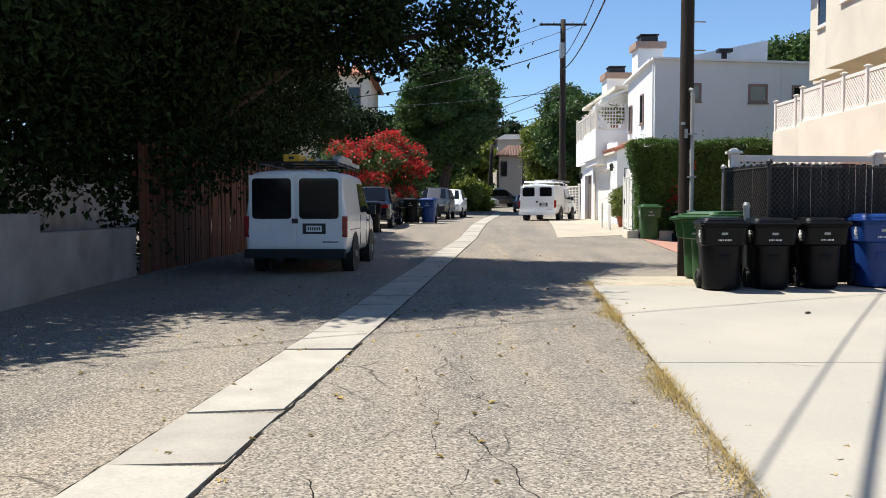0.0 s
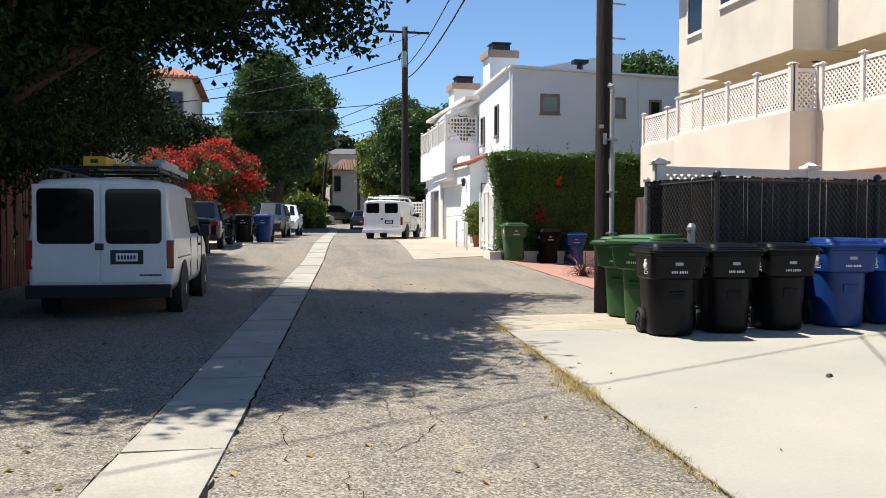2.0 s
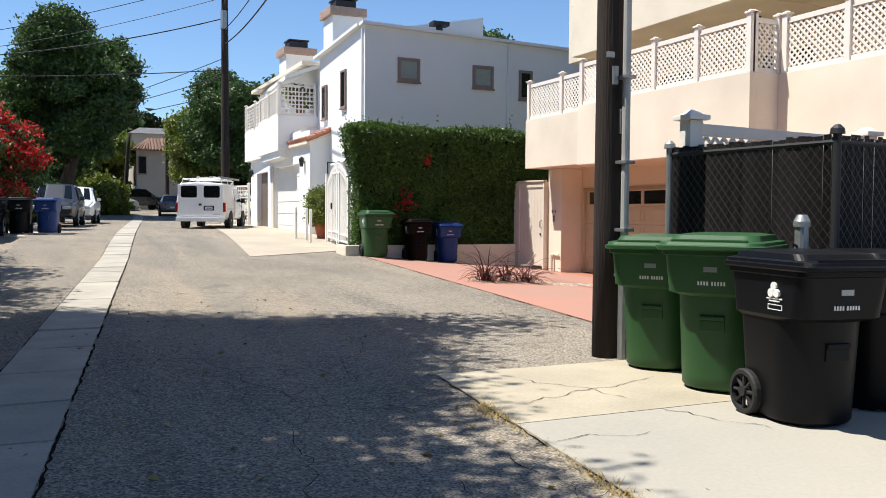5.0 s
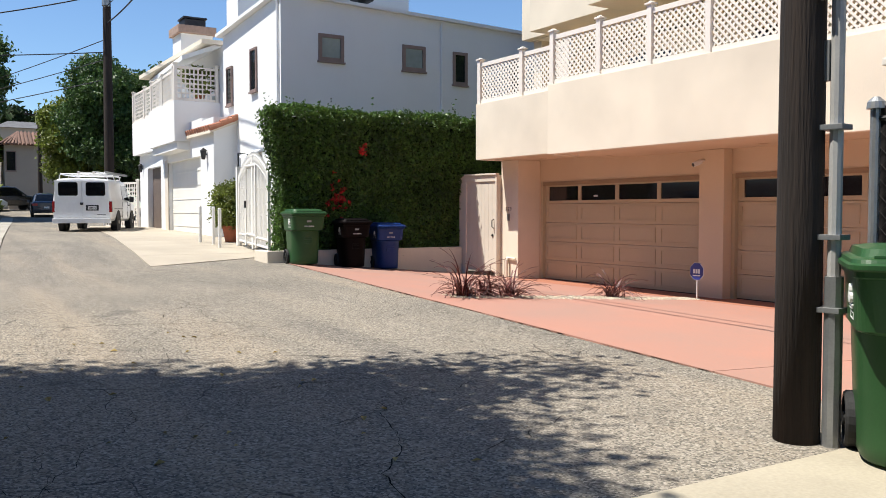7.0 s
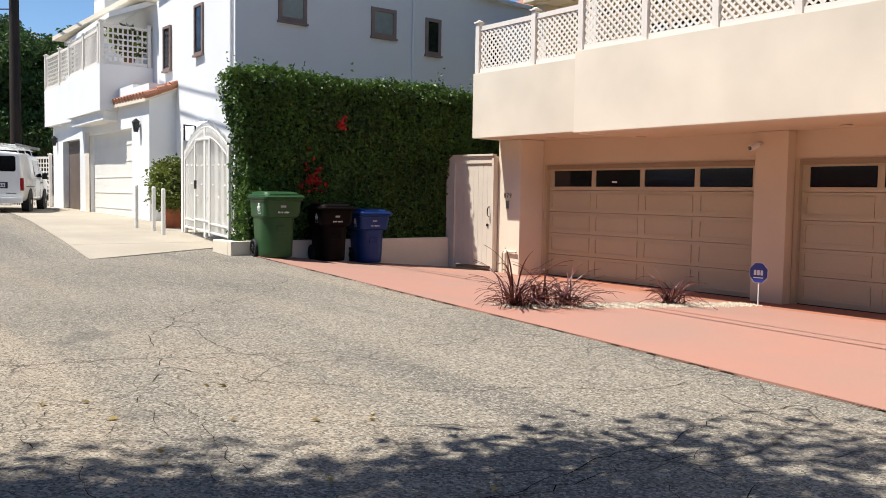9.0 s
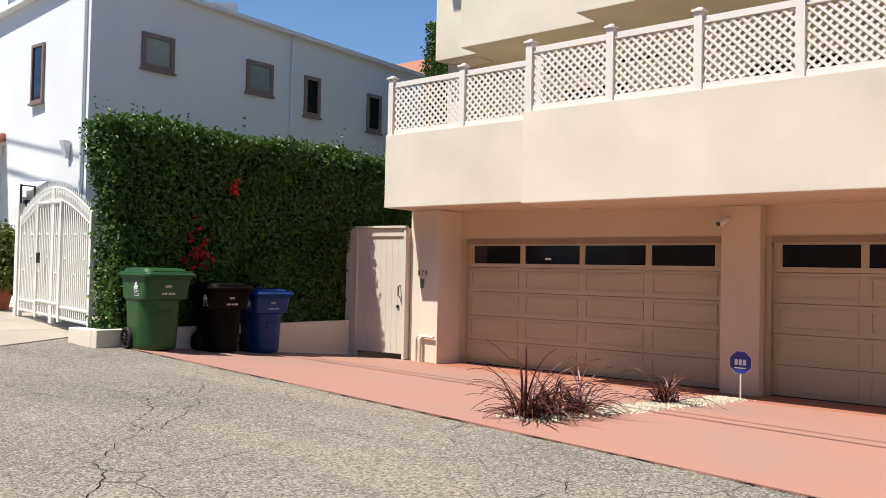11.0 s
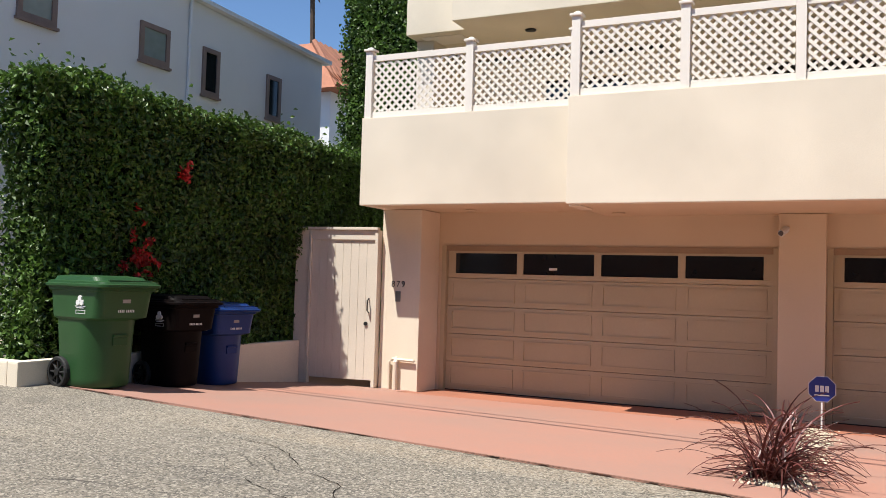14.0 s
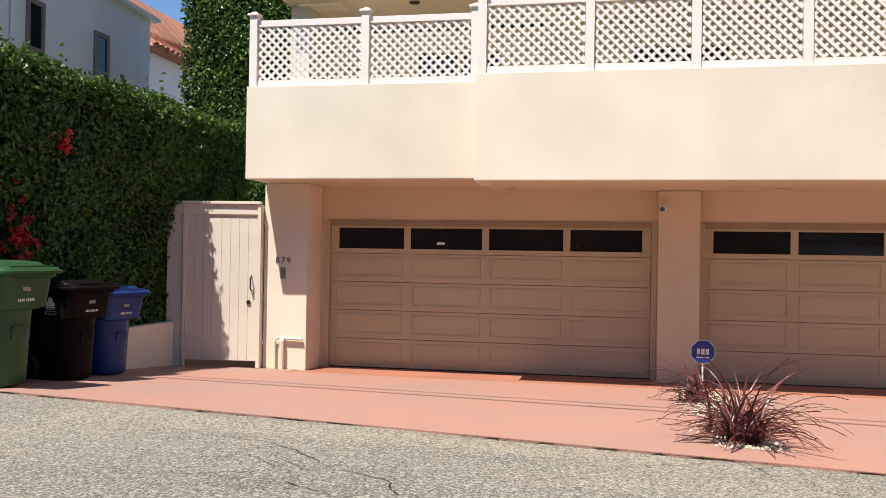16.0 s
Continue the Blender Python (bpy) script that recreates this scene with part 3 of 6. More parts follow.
g1 = garage_door("garage_door_1", 0.0, 4.88, block)
part("sticker", B(12.07, 12.077, 3.05, 3.17, 1.73, 1.765), LABELW, g1, "small white sticker on the glass")
garage_door("garage_door_2", -5.5, -0.58, block)
garage_door("garage_door_3", -8.9, -6.1, block, panels=2)
part("keypad", B(11.985, 11.999, 4.9, 4.935, 0.98, 1.2, 0.004), PEACH, block)
# house number, intercom, hose bib
for i, ch in enumerate("879"):
    text("numeral", ch, 0.13, METALD, block, pose(11.366, 5.39 - 0.085 * i, 1.46, 90, 0, -90), "dark metal house numeral")
part("intercom", B(11.35, 11.369, 5.26, 5.34, 1.2, 1.36, 0.004), GALV, block, "small steel intercom")
bm = bmesh.new()
tube(bm, [(11.33, 5.4, -0.1), (11.33, 5.4, 0.3), (11.33, 5.34, 0.34), (11.33, 4.98, 0.33)], 0.022, 8)
part("pipe", bm, STUCCO, block, "painted drain pipe")
bm = tube(bmesh.new(), [(11.3, 5.28, -0.12), (11.3, 5.28, 0.3), (11.36, 5.28, 0.36)], 0.035, 8)
part("pipe", bm, STUCCO, block, "painted drain pipe")
cctv = thing("security_camera", "small white wall-mounted security camera", "camera", pose(11.78, -0.12, 2.27))
part("bracket", tube(bmesh.new(), [(0, 0, 0.06), (-0.08, 0, 0.05)], 0.02, 8), LABELW, cctv)
part("housing", tube(bmesh.new(), [(-0.06, 0.02, 0.04), (-0.2, 0.07, -0.02)], 0.045, 12), LABELW, cctv)
part("lens", tube(bmesh.new(), [(-0.2, 0.07, -0.02), (-0.21, 0.073, -0.025)], 0.033, 12), GLASS, cctv)

# ---- board gate beside the column ----
gate = thing("garden_gate", "cream painted board gate with black handle", "gate", pose(11.27, 5.61, 0, rz=7.0))
for i in range(8):
    y = 0.055 + i * 0.1325
    part("board", B(0.0, 0.025, y, y + 0.1295, 0.0, 2.16, 0.003), GATEP, gate)
part("top_rail", B(-0.025, -0.001, 0.035, 1.115, 2.12, 2.265, 0.004), GATEP, gate)
part("top_rail", B(-0.03, 0.03, 1.155, 1.40, 2.12, 2.265, 0.004), GATEP, gate)
part("cap", B(-0.06, 0.05, 0.0, 1.42, 2.27, 2.31, 0.004), GATEP, gate)
part("post", B(-0.01, 0.045, 1.165, 1.39, -0.1, 2.118, 0.004), GATEP, gate)
part("post", B(-0.035, 0.045, 1.118, 1.15, -0.1, 2.268, 0.004), GATEP, gate)
part("post", B(-0.04, 0.13, -0.006, 0.045, -0.1, 2.268, 0.004), GATEP, gate)
for z in (0.25, 1.15, 1.95):
    part("hinge", tube(bmesh.new(), [(-0.03, 1.112, z - 0.05), (-0.03, 1.112, z + 0.05)], 0.012, 8), GATEP, gate)
part("handle", tube(bmesh.new(), [(-0.005, 0.13, 1.02), (-0.06, 0.13, 1.05), (-0.06, 0.13, 1.2), (-0.005, 0.13, 1.23)], 0.012, 8), METALD, gate, "black pull handle")
part("lock", tube(bmesh.new(), [(0.0, 0.17, 0.85), (-0.02, 0.17, 0.85)], 0.03, 12), METALD, gate)

# ---- hedge planter ----
planter = thing("planter_wall", "low cream rendered planter wall under the hedge", "wall", kind="structure")
part("wall", B(8.1, 11.08, 6.86, 7.0, -0.5, 0.55, 0.015), STUCCO, planter)
part("wall", B(6.1, 8.098, 6.86, 7.02, -0.3, 0.55, 0.02), STUCCO, planter)
part("wall", B(6.1, 6.28, 7.022, 7.7, -0.3, 0.55, 0.02), STUCCO, planter)

# ---- white house ----
wh = thing("white_house", "two-storey white stucco house with tiled awning and chimneys", "house")
bm = bmesh.new()
ztop = lambda x, y: 7.22 - 0.028 * (x - 8.1) - 0.05 * max(y - 13, 0)
prism(bm, [(8.1, 11.2), (18.0, 11.3), (18.0, 19.5), (8.25, 16.7)], 0.0, ztop)
part("wall", bm, WHITE, wh)
bm = bmesh.new()
prism(bm, [(7.98, 11.06), (18.2, 11.14), (18.2, 11.6), (8.0, 11.5)], lambda x, y: ztop(x, y) + 0.003, lambda x, y: ztop(x, y) + 0.09)
part("eave", bm, WHITE, wh, "white eave gutter")
bm = bmesh.new()
prism(bm, [(7.95, 11.5), (8.4, 11.6), (8.5, 16.9), (8.05, 16.9)], lambda x, y: ztop(x, y) + 0.003, lambda x, y: ztop(x, y) + 0.1)
part("eave", bm, WHITE, wh, "white eave gutter")
bm = bmesh.new()
prism(bm, [(8.5, 11.6), (18.1, 11.7), (18.1, 19.4), (8.6, 16.6)], 6.9, lambda x, y: ztop(x, y) + 0.05 + 0.03 * (y - 11))
part("roof", bm, SHINGLE, wh, "low grey roof")
bm = bmesh.new()
prism(bm, [(9.6, 14.2), (13.7, 14.2), (13.7, 18), (9.6, 18)], 7.0, lambda x, y: 7.75 + 0.2 * (x - 9.6))
part("roof_parapet", bm, WHITE, wh)
# garage wing
fx = lambda y: 7.03 + 0.03 * y
part("wall", prism(bmesh.new(), [(fx(15.3), 15.3), (9.5, 15.3), (9.5, 16.72), (fx(16.72) + 0.5, 16.72), (fx(16.72), 16.72)], 0.2, 4.3), WHITE, wh)
for y0, y1, z0, z1 in ((16.72, 16.9, 0.2, 4.4), (21.6, 22.9, 0.2, 4.4), (25.4, 27.0, 0.2, 4.4), (16.9, 21.6, 3.2, 4.4), (22.9, 25.4, 3.15, 4.4)):
    part("wall", prism(bmesh.new(), [(fx(y0), y0), (fx(y0) + 0.35, y0), (fx(y1) + 0.35, y1), (fx(y1), y1)], z0, z1), WHITE, wh)
part("wall", B(8.6, 14, 16.9, 27.0, 0.2, 7.0), WHITE, wh)
part("roof", B(7.9, 14.2, 17.9, 27.2, 7.0, 7.15), STUCCO, wh)
bm = bmesh.new()
prism(bm, [(7.35, 18.3), (8.6, 18.0), (8.6, 27.1), (8.3, 27.1)], lambda x, y: 6.45 + (x - 7.35) * 0.4, lambda x, y: 6.6 + (x - 7.35) * 0.4)
part("awning_roof", bm, WHITE, wh)
# white sectional door and brown door in the wing
wd = part("garage_door", prism(bmesh.new(), [(fx(16.9) + 0.15, 16.9), (fx(16.9) + 0.2, 16.9), (fx(21.6) + 0.2, 21.6), (fx(21.6) + 0.15, 21.6)], 0.3, 3.2), GDOORW, wh, "white sectional garage door")
for k in range(1, 6):
    z = 0.42 + k * 0.47
    part("rib", prism(bmesh.new(), [(fx(16.9) + 0.135, 16.95), (fx(16.9) + 0.149, 16.95), (fx(21.6) + 0.149, 21.55), (fx(21.6) + 0.135, 21.55)], z, z + 0.03), GDOORW, wd)
part("side_trim", prism(bmesh.new(), [(fx(21.6) - 0.02, 21.6), (fx(21.6) + 0.02, 21.6), (fx(22.1) + 0.02, 22.1), (fx(22.1) - 0.02, 22.1)], 0.3, 3.3), GATEP, wh)
part("entry_door", prism(bmesh.new(), [(fx(22.9) + 0.2, 22.9), (fx(22.9) + 0.26, 22.9), (fx(25.4) + 0.26, 25.4), (fx(25.4) + 0.2, 25.4)], 0.35, 3.15), BROWND, wh, "dark brown recessed door")
# balcony of the wing
bal = [(7.05, 18.2), (8.6, 18.2), (8.6, 27.0), (7.55, 27.0), (7.55, 22.6), (7.2, 22.5)]
part("balcony", prism(bmesh.new(), bal, 3.75, 5.1), WHITE, wh)
part("corbel", prism(bmesh.new(), [(7.15, 18.3), (8.5, 18.3), (8.5, 19.3), (7.3, 22.3)], lambda x, y: 3.45 + 0.05 * (8 - x), 3.745), WHITE, wh)
wrail = thing("white_lattice_railing", "white lattice railing on the white house balcony", "railing")
lattice_rail(wrail, [(7.12, 18.28), (8.5, 18.28)], 5.11, 6.25, spacing=0.14, square=True)
lattice_rail(wrail, [(7.12, 18.45), (7.22, 20.4), (7.3, 22.4)], 5.11, 6.15, spacing=0.14, square=True)
lattice_rail(wrail, [(7.6, 22.8), (7.6, 24.9), (7.6, 26.9)], 5.11, 6.3, spacing=0.14, square=True)


def chimney(x, y, w, z0, z1):
    c = new("chimney")
    c.parent = wh
    part("chimney_shaft", B(x - w / 2, x + w / 2, y - w / 2, y + w / 2, z0, z1, 0.01), WHITE, c)
    part("cap", B(x - w / 2 - 0.12, x + w / 2 + 0.12, y - w / 2 - 0.12, y + w / 2 + 0.12, z1 + 0.002, z1 + 0.3, 0.02), BRICKCAP, c, "brick coloured cap")
    bm = B(x - w / 3, x + w / 3, y - w / 3, y + w / 3, z1 + 0.302, z1 + 0.6, 0.02)
    box(bm, x - w / 2.7, x + w / 2.7, y - w / 2.7, y + w / 2.7, z1 + 0.62, z1 + 0.68)
    part("cowl", bm, METALD, c, "dark metal spark arrestor")


chimney(9.1, 16.6, 1.15, 6.8, 8.55)
chimney(8.9, 22.6, 1.2, 6.8, 8.1)
bm = tube(bmesh.new(), [(11.5, 13.2, 7.2), (11.5, 13.2, 7.85)], 0.12, 10)
box(bm, 11.2, 11.8, 13.0, 13.4, 7.86, 8.0)
part("flue", bm, METALD, wh)
# tiled awning over the return wall
aw = new("tile_awning")
aw.parent = wh
part("deck", prism(bmesh.new(), [(fx(15.3) - 0.15, 15.15), (8.3, 15.15), (8.3, 18.3), (fx(18.3) - 0.15, 18.3)], lambda x, y: 3.9 + 0.4 * (x - 7.3) - 0.12, lambda x, y: 3.9 + 0.4 * (x - 7.3)), STUCCO, aw)
for i in range(11):
    y = 15.2 + i * 0.285
    for k in range(3):
        xa, xb = fx(y) - 0.17 + k * 0.36, fx(y) - 0.17 + k * 0.36 + 0.42
        za = 3.935 + 0.4 * (xa - 7.3) + 0.012 * k
        part("tile", tube(bmesh.new(), [(xa, y, za), (xb, y, za + 0.4 * (xb - xa) - 0.02)], 0.11, 8, 0.09), TILE, aw)
# windows of the white house
for x0, x1, z0, z1, gl, fr in ((9.19, 9.95, 5.56, 6.30, GLASSG, 0.1), (11.83, 12.60, 5.52, 6.26, GLASSG, 0.1), (13.57, 14.09, 5.24, 6.22, GLASS, 0.09), (15.73, 16.27, 5.15, 6.15, GLASS, 0.09)):
    window(wh, "y", 11.2 + (x0 - 8.1) * 0.0101, x0, x1, z0, z1, BROWNW, gl, fr=fr)
window(wh, "x", 8.14, 13.2, 13.75, 4.9, 6.15, BROWNW, GLASS, fr=0.06)
window(wh, "x", 8.19, 15.6, 16.15, 4.75, 5.95, BROWNW, GLASS, fr=0.06)
window(wh, "x", 8.12, 12.9, 13.9, 1.6, 2.9, GREYPVC, GLASS, fr=0.06, mull=1)
part("hood", prism(bmesh.new(), [(7.82, 12.85), (8.14, 12.85), (8.14, 13.95), (7.82, 13.95)], lambda x, y: 2.98 + (x - 7.82) * 0.5, lambda x, y: 3.02 + (x - 7.82) * 0.6), WHITE, wh)
part("downspout", tube(bmesh.new(), [(13.15, 11.18, 7.05), (13.15, 11.21, 6.9), (13.15, 11.21, 3.0)], 0.035, 8), WHITE, wh)
part("sconce", loft(bmesh.new(), [rrect(0.05, 0.1, 0.01, 3.6, 1, 8.07, 11.95), rrect(0.16, 0.2, 0.01, 3.95, 1, 8.02, 11.95)]), WHITE, wh, "small white wall sconce")
part("downspout", tube(bmesh.new(), [(8.06, 11.35, 7.1), (8.06, 11.35, 0.4)], 0.035, 8), WHITE, wh)
for (x, y, z) in ((fx(16.2) - 0.12, 16.1, 3.2), (fx(26.4) - 0.12, 26.3, 3.2)):
    lamp = thing("wall_lantern", "small dark wall lantern on white stucco", "lamp", pose(x, y, z))
    part("body", loft(bmesh.new(), [rrect(0.1, 0.1, 0.01, -0.16, 1), rrect(0.16, 0.16, 0.01, 0.1, 1)]), METALD, lamp)
    part("roof", loft(bmesh.new(), [rrect(0.2, 0.2, 0.01, 0.102, 1), rrect(0.04, 0.04, 0.01, 0.2, 1)]), METALD, lamp)
    part("arm", B(0.05, 0.16, -0.02, 0.02, -0.02, 0.02), METALD, lamp)

# ---- white arched drive gate ----
dg = thing("arched_iron_gate", "white painted iron double gate with arched top", "gate")
ga, gb = Vector((7.0, 11.4, 0.62)), Vector((6.5, 7.85, 0.55))
gu = (gb - ga).normalized()
GL = (gb - ga).length


def arch(s):
    return 1.75 + 0.45 * math.sin(math.pi * min(max(s / GL, 0), 1))


for s in (0.0, GL / 2 - 0.03, GL / 2 + 0.03, GL):
    p = ga + gu * s
    part("stile", B(p.x - 0.03, p.x + 0.03, p.y - 0.03, p.y + 0.03, p.z - 0.1, p.z + arch(s)), WROUGHT, dg)
N = 40
for i in range(1, N):
    s = GL * i / N
    p = ga + gu * s
    bm = B(p.x - 0.012, p.x + 0.012, p.y - 0.012, p.y + 0.012, p.z, p.z + arch(s))
    tube(bm, [(p.x, p.y, p.z + arch(s)), (p.x, p.y, p.z + arch(s) + 0.12)], 0.022, 5, 0.003)
    part("picket", bm, WROUGHT, dg)
for off in (0.0, -0.2):
    part("arch_rail", tube(bmesh.new(), [ga + gu * (GL * k / 20) + Vector((0, 0, arch(GL * k / 20) + off)) for k in range(21)], 0.024, 6), WROUGHT, dg)
for z in (0.02, 0.2):
    part("rail", tube(bmesh.new(), [ga + Vector((0, 0, z)), gb + Vector((0, 0, z))], 0.028, 6), WROUGHT, dg)
part("backing", prism(bmesh.new(), [(ga.x + 0.05, ga.y), (ga.x + 0.06, ga.y), (gb.x + 0.06, gb.y), (gb.x + 0.05, gb.y)], 0.75, 2.2), WROUGHT, dg, "white sheet backing")
for s in (0.28, 0.62):
    p = ga + gu * (GL * s)
    part("stile", B(p.x - 0.045, p.x + 0.02, p.y - 0.03, p.y + 0.03, p.z - 0.05, p.z + arch(GL * s) - 0.2), WROUGHT, dg)
for z in (0.24, 1.95):
    part("door_rail", tube(bmesh.new(), [ga + gu * (GL * 0.28) + Vector((-0.02, 0, z)), ga + gu * (GL * 0.62) + Vector((-0.02, 0, z))], 0.026, 6), WROUGHT, dg)
for i in range(2, N, 5):
    p = ga + gu * (GL * i / N)
    for z in (0.75 + 0.25 * (i % 2), 1.4):
        part("collar", loft(bmesh.new(), [rrect(0.02, 0.02, 0.006, p.z + z - 0.05, 2, p.x, p.y), rrect(0.055, 0.055, 0.02, p.z + z, 2, p.x, p.y), rrect(0.02, 0.02, 0.006, p.z + z + 0.05, 2, p.x, p.y)]), WROUGHT, dg)
for i in range(N):
    s = GL * (i + 0.5) / N
    p = ga + gu * s
    part("ring", tube(bmesh.new(), [(p.x, p.y, p.z + arch(s) - 0.19), (p.x - 0.012, p.y, p.z + arch(s) - 0.1), (p.x, p.y, p.z + arch(s) - 0.01)], 0.022, 6), WROUGHT, dg)
part("lock_plate", B(6.66, 6.70, 10.0, 10.06, 1.5, 1.68, 0.004), METALD, dg, "dark lock plate")
part("post", B(6.95, 7.07, 11.46, 11.58, 0.2, 2.6, 0.01), WROUGHT, dg)
bm = tube(bmesh.new(), [(7.01, 11.52, 2.6), (7.01, 11.52, 2.95), (7.3, 11.6, 2.95), (7.3, 11.6, 2.5)], 0.025, 6)
part("keypad_arm", bm, METALD, dg)
for x, y in ((6.38, 12.95), (6.5, 12.1), (6.3, 10.9)):
    bo = thing("bollard", "slim white painted steel bollard in the driveway", "bollard", pose(x, y, gz(x, y)), group="driveway bollards")
    part("tube", tube(bmesh.new(), [(0, 0, -0.1), (0, 0, 1.0)], 0.045, 12), WROUGHT, bo)
    part("cap", loft(bmesh.new(), [rrect(0.09, 0.09, 0.044, 1.0, 4), rrect(0.06, 0.06, 0.029, 1.03, 4)]), WROUGHT, bo)

sf = thing("side_fence", "white lattice fence beyond the white house", "fence")
lattice_rail(sf, [(7.75, 27.1), (7.2, 28.4), (6.9, 29.8)], gz(7.4, 28.4) - 0.05, gz(7.4, 28.4) + 1.9, spacing=0.16, square=True)

# ---- lattice fence and slatted chain-link fence ----
lf = thing("lattice_fence", "white vinyl fence with lattice top behind chain link", "fence")
FP = [(4.66, -8.04), (7.4, -7.65), (10.4, -7.2)]
for p in FP:
    z = gz(*p)
    po = part("post", B(p[0] - 0.075, p[0] + 0.075, p[1] - 0.075, p[1] + 0.075, z - 0.1, 2.27, 0.008), VINYL, lf)
    bm = B(p[0] - 0.12, p[0] + 0.12, p[1] - 0.12, p[1] + 0.12, 2.272, 2.32, 0.01)
    loft(bm, [rrect(0.17, 0.17, 0.01, 2.321, 1, *p), rrect(0.06, 0.06, 0.01, 2.37, 1, *p)])
    part("cap", bm, VINYL, po)
for p, q in zip(FP, FP[1:]):
    a, b = Vector((*p, 0)), Vector((*q, 0))
    u = (b - a).normalized()
    a, b = a + u * 0.08, b - u * 0.08
    ang, L = math.degrees(math.atan2(u.y, u.x)), (b - a).length
    for z0, z1 in ((2.14, 2.25), (1.80, 1.88), (0.1, 0.2)):
        part("rail", B(0, L, -0.03, 0.03, z0, z1, 0.005, m=pose(a.x, a.y, 0, rz=ang)), VINYL, lf)
    stuff(part("lattice_panel", lattice((a.x, a.y), (b.x, b.y), 1.88, 2.14), VINYL, lf))
    for i in range(int(L / 0.2)):
        part("board", B(i * 0.2 + 0.003, i * 0.2 + 0.197, -0.012, 0.012, 0.2, 1.8, m=pose(a.x, a.y, 0, rz=ang)), VINYL, lf)

cf = thing("chain_link_fence", "chain link fence with dark privacy slats", "fence")
CP = [(4.53, -7.9), (4.66, -9.68), (7.3, -9.3), (10.0, -8.9), (12.6, -8.5)]
for i, p in enumerate(CP):
    z = gz(*p)
    r = 0.032
    po = part("post", tube(bmesh.new(), [(*p, z - 0.1), (*p, 2.02)], r, 12), GALV if i == 0 else CABLE, cf)
    part("cap", loft(bmesh.new(), [rrect(0.11, 0.11, 0.054, 2.02, 4, *p), rrect(0.1, 0.1, 0.049, 2.06, 4, *p), rrect(0.04, 0.04, 0.019, 2.09, 4, *p)]), GALV if i == 0 else METALD, po)
rng = np.random.default_rng(7)
slat_mesh = {}
for p, q in zip(CP, CP[1:]):
    a, b = Vector((*p, 0)), Vector((*q, 0))
    u = (b - a).normalized()
    L = (b - a).length
    nrm = Vector((u.y, -u.x, 0))
    ang = math.degrees(math.atan2(u.y, u.x))
    part("top_rail", tube(bmesh.new(), [(a.x, a.y, 1.96), (b.x, b.y, 1.96)], 0.02, 8), CABLE, cf)
    n = int(L / 0.058)
    for i in range(n):
        s = (i + 0.5) * L / n
        k = int(rng.integers(0, 5))
        if k not in slat_mesh:
            o = part("slat", B(-0.0315, 0.0315, -0.003, 0.003, 0.08, 1.955 + 0.006 * k, 0.001), SLAT, cf)
            slat_mesh[k] = o.data
        else:
            o = new("slat", slat_mesh[k])
            o.parent = cf
        c = a + u * s
        o.matrix_basis = pose(c.x, c.y, gz(c.x, c.y) * 0.5, rng.normal(0, 0.12), rng.normal(0, 0.2), ang + 3 + rng.normal(0, 1.5))
    bm = bmesh.new()
    H = 1.92
    for sg in (1, -1):
        k = -H
        while k < L + H:
            s0, s1 = (max(k, 0), min(k + H / 1.15, L)) if sg > 0 else (max(k - H / 1.15, 0), min(k, L))
            if s1 - s0 > 0.05:
                h0, h1 = ((s0 - k) * 1.15, (s1 - k) * 1.15) if sg > 0 else ((k - s0) * 1.15, (k - s1) * 1.15)
                c0, c1 = a + u * s0 + nrm * 0.014, a + u * s1 + nrm * 0.014
                tube(bm, [(c0.x, c0.y, 0.08 + h0), (c1.x, c1.y, 0.08 + h1)], 0.0021, 3)
            k += 0.082
    stuff(part("wire_mesh", bm, WIRE, cf, "galvanised diamond mesh"))

vp = thing("vent_pipe", "grey steel pipe post with rounded cap", "post", pose(4.3, -9.70, 0.08))
part("pipe", tube(bmesh.new(), [(0, 0, -0.1), (0, 0, 1.24)], 0.05, 12), GALV, vp)
part("cap", loft(bmesh.new(), [rrect(0.12, 0.12, 0.059, 1.24, 5), rrect(0.12, 0.12, 0.059, 1.28, 5), rrect(0.07, 0.07, 0.034, 1.33, 5)]), GALV, vp)
part("latch", tube(bmesh.new(), [(-0.05, 0, 1.1), (-0.12, -0.02, 1.12), (-0.12, -0.02, 1.06)], 0.012, 6), METALD, vp)

# ---- utility poles and cables ----


def pole(name, x, y, z, h, r0, r1, label, arms=(), turn=0.0, conduit=False):
    t = thing(name, label, "utility pole", pose(x, y, z, rz=turn))
    part("shaft", tube(bmesh.new(), [(0, 0, -0.4 + (h + 0.4) * k / 8) for k in range(9)], r0, 16, r1), POLEW, t, smooth=True)
    for az, L in arms:
        part("crossarm", B(-L / 2, L / 2, -0.06, 0.06, az - 0.06, az + 0.06, 0.01), POLEW, t)
        for k in (-0.46, -0.2, 0.2, 0.46):
            part("insulator", tube(bmesh.new(), [(L * k, 0, az + 0.06), (L * k, 0, az + 0.2)], 0.035, 8, 0.05), CLEARLENS, t)
    return t


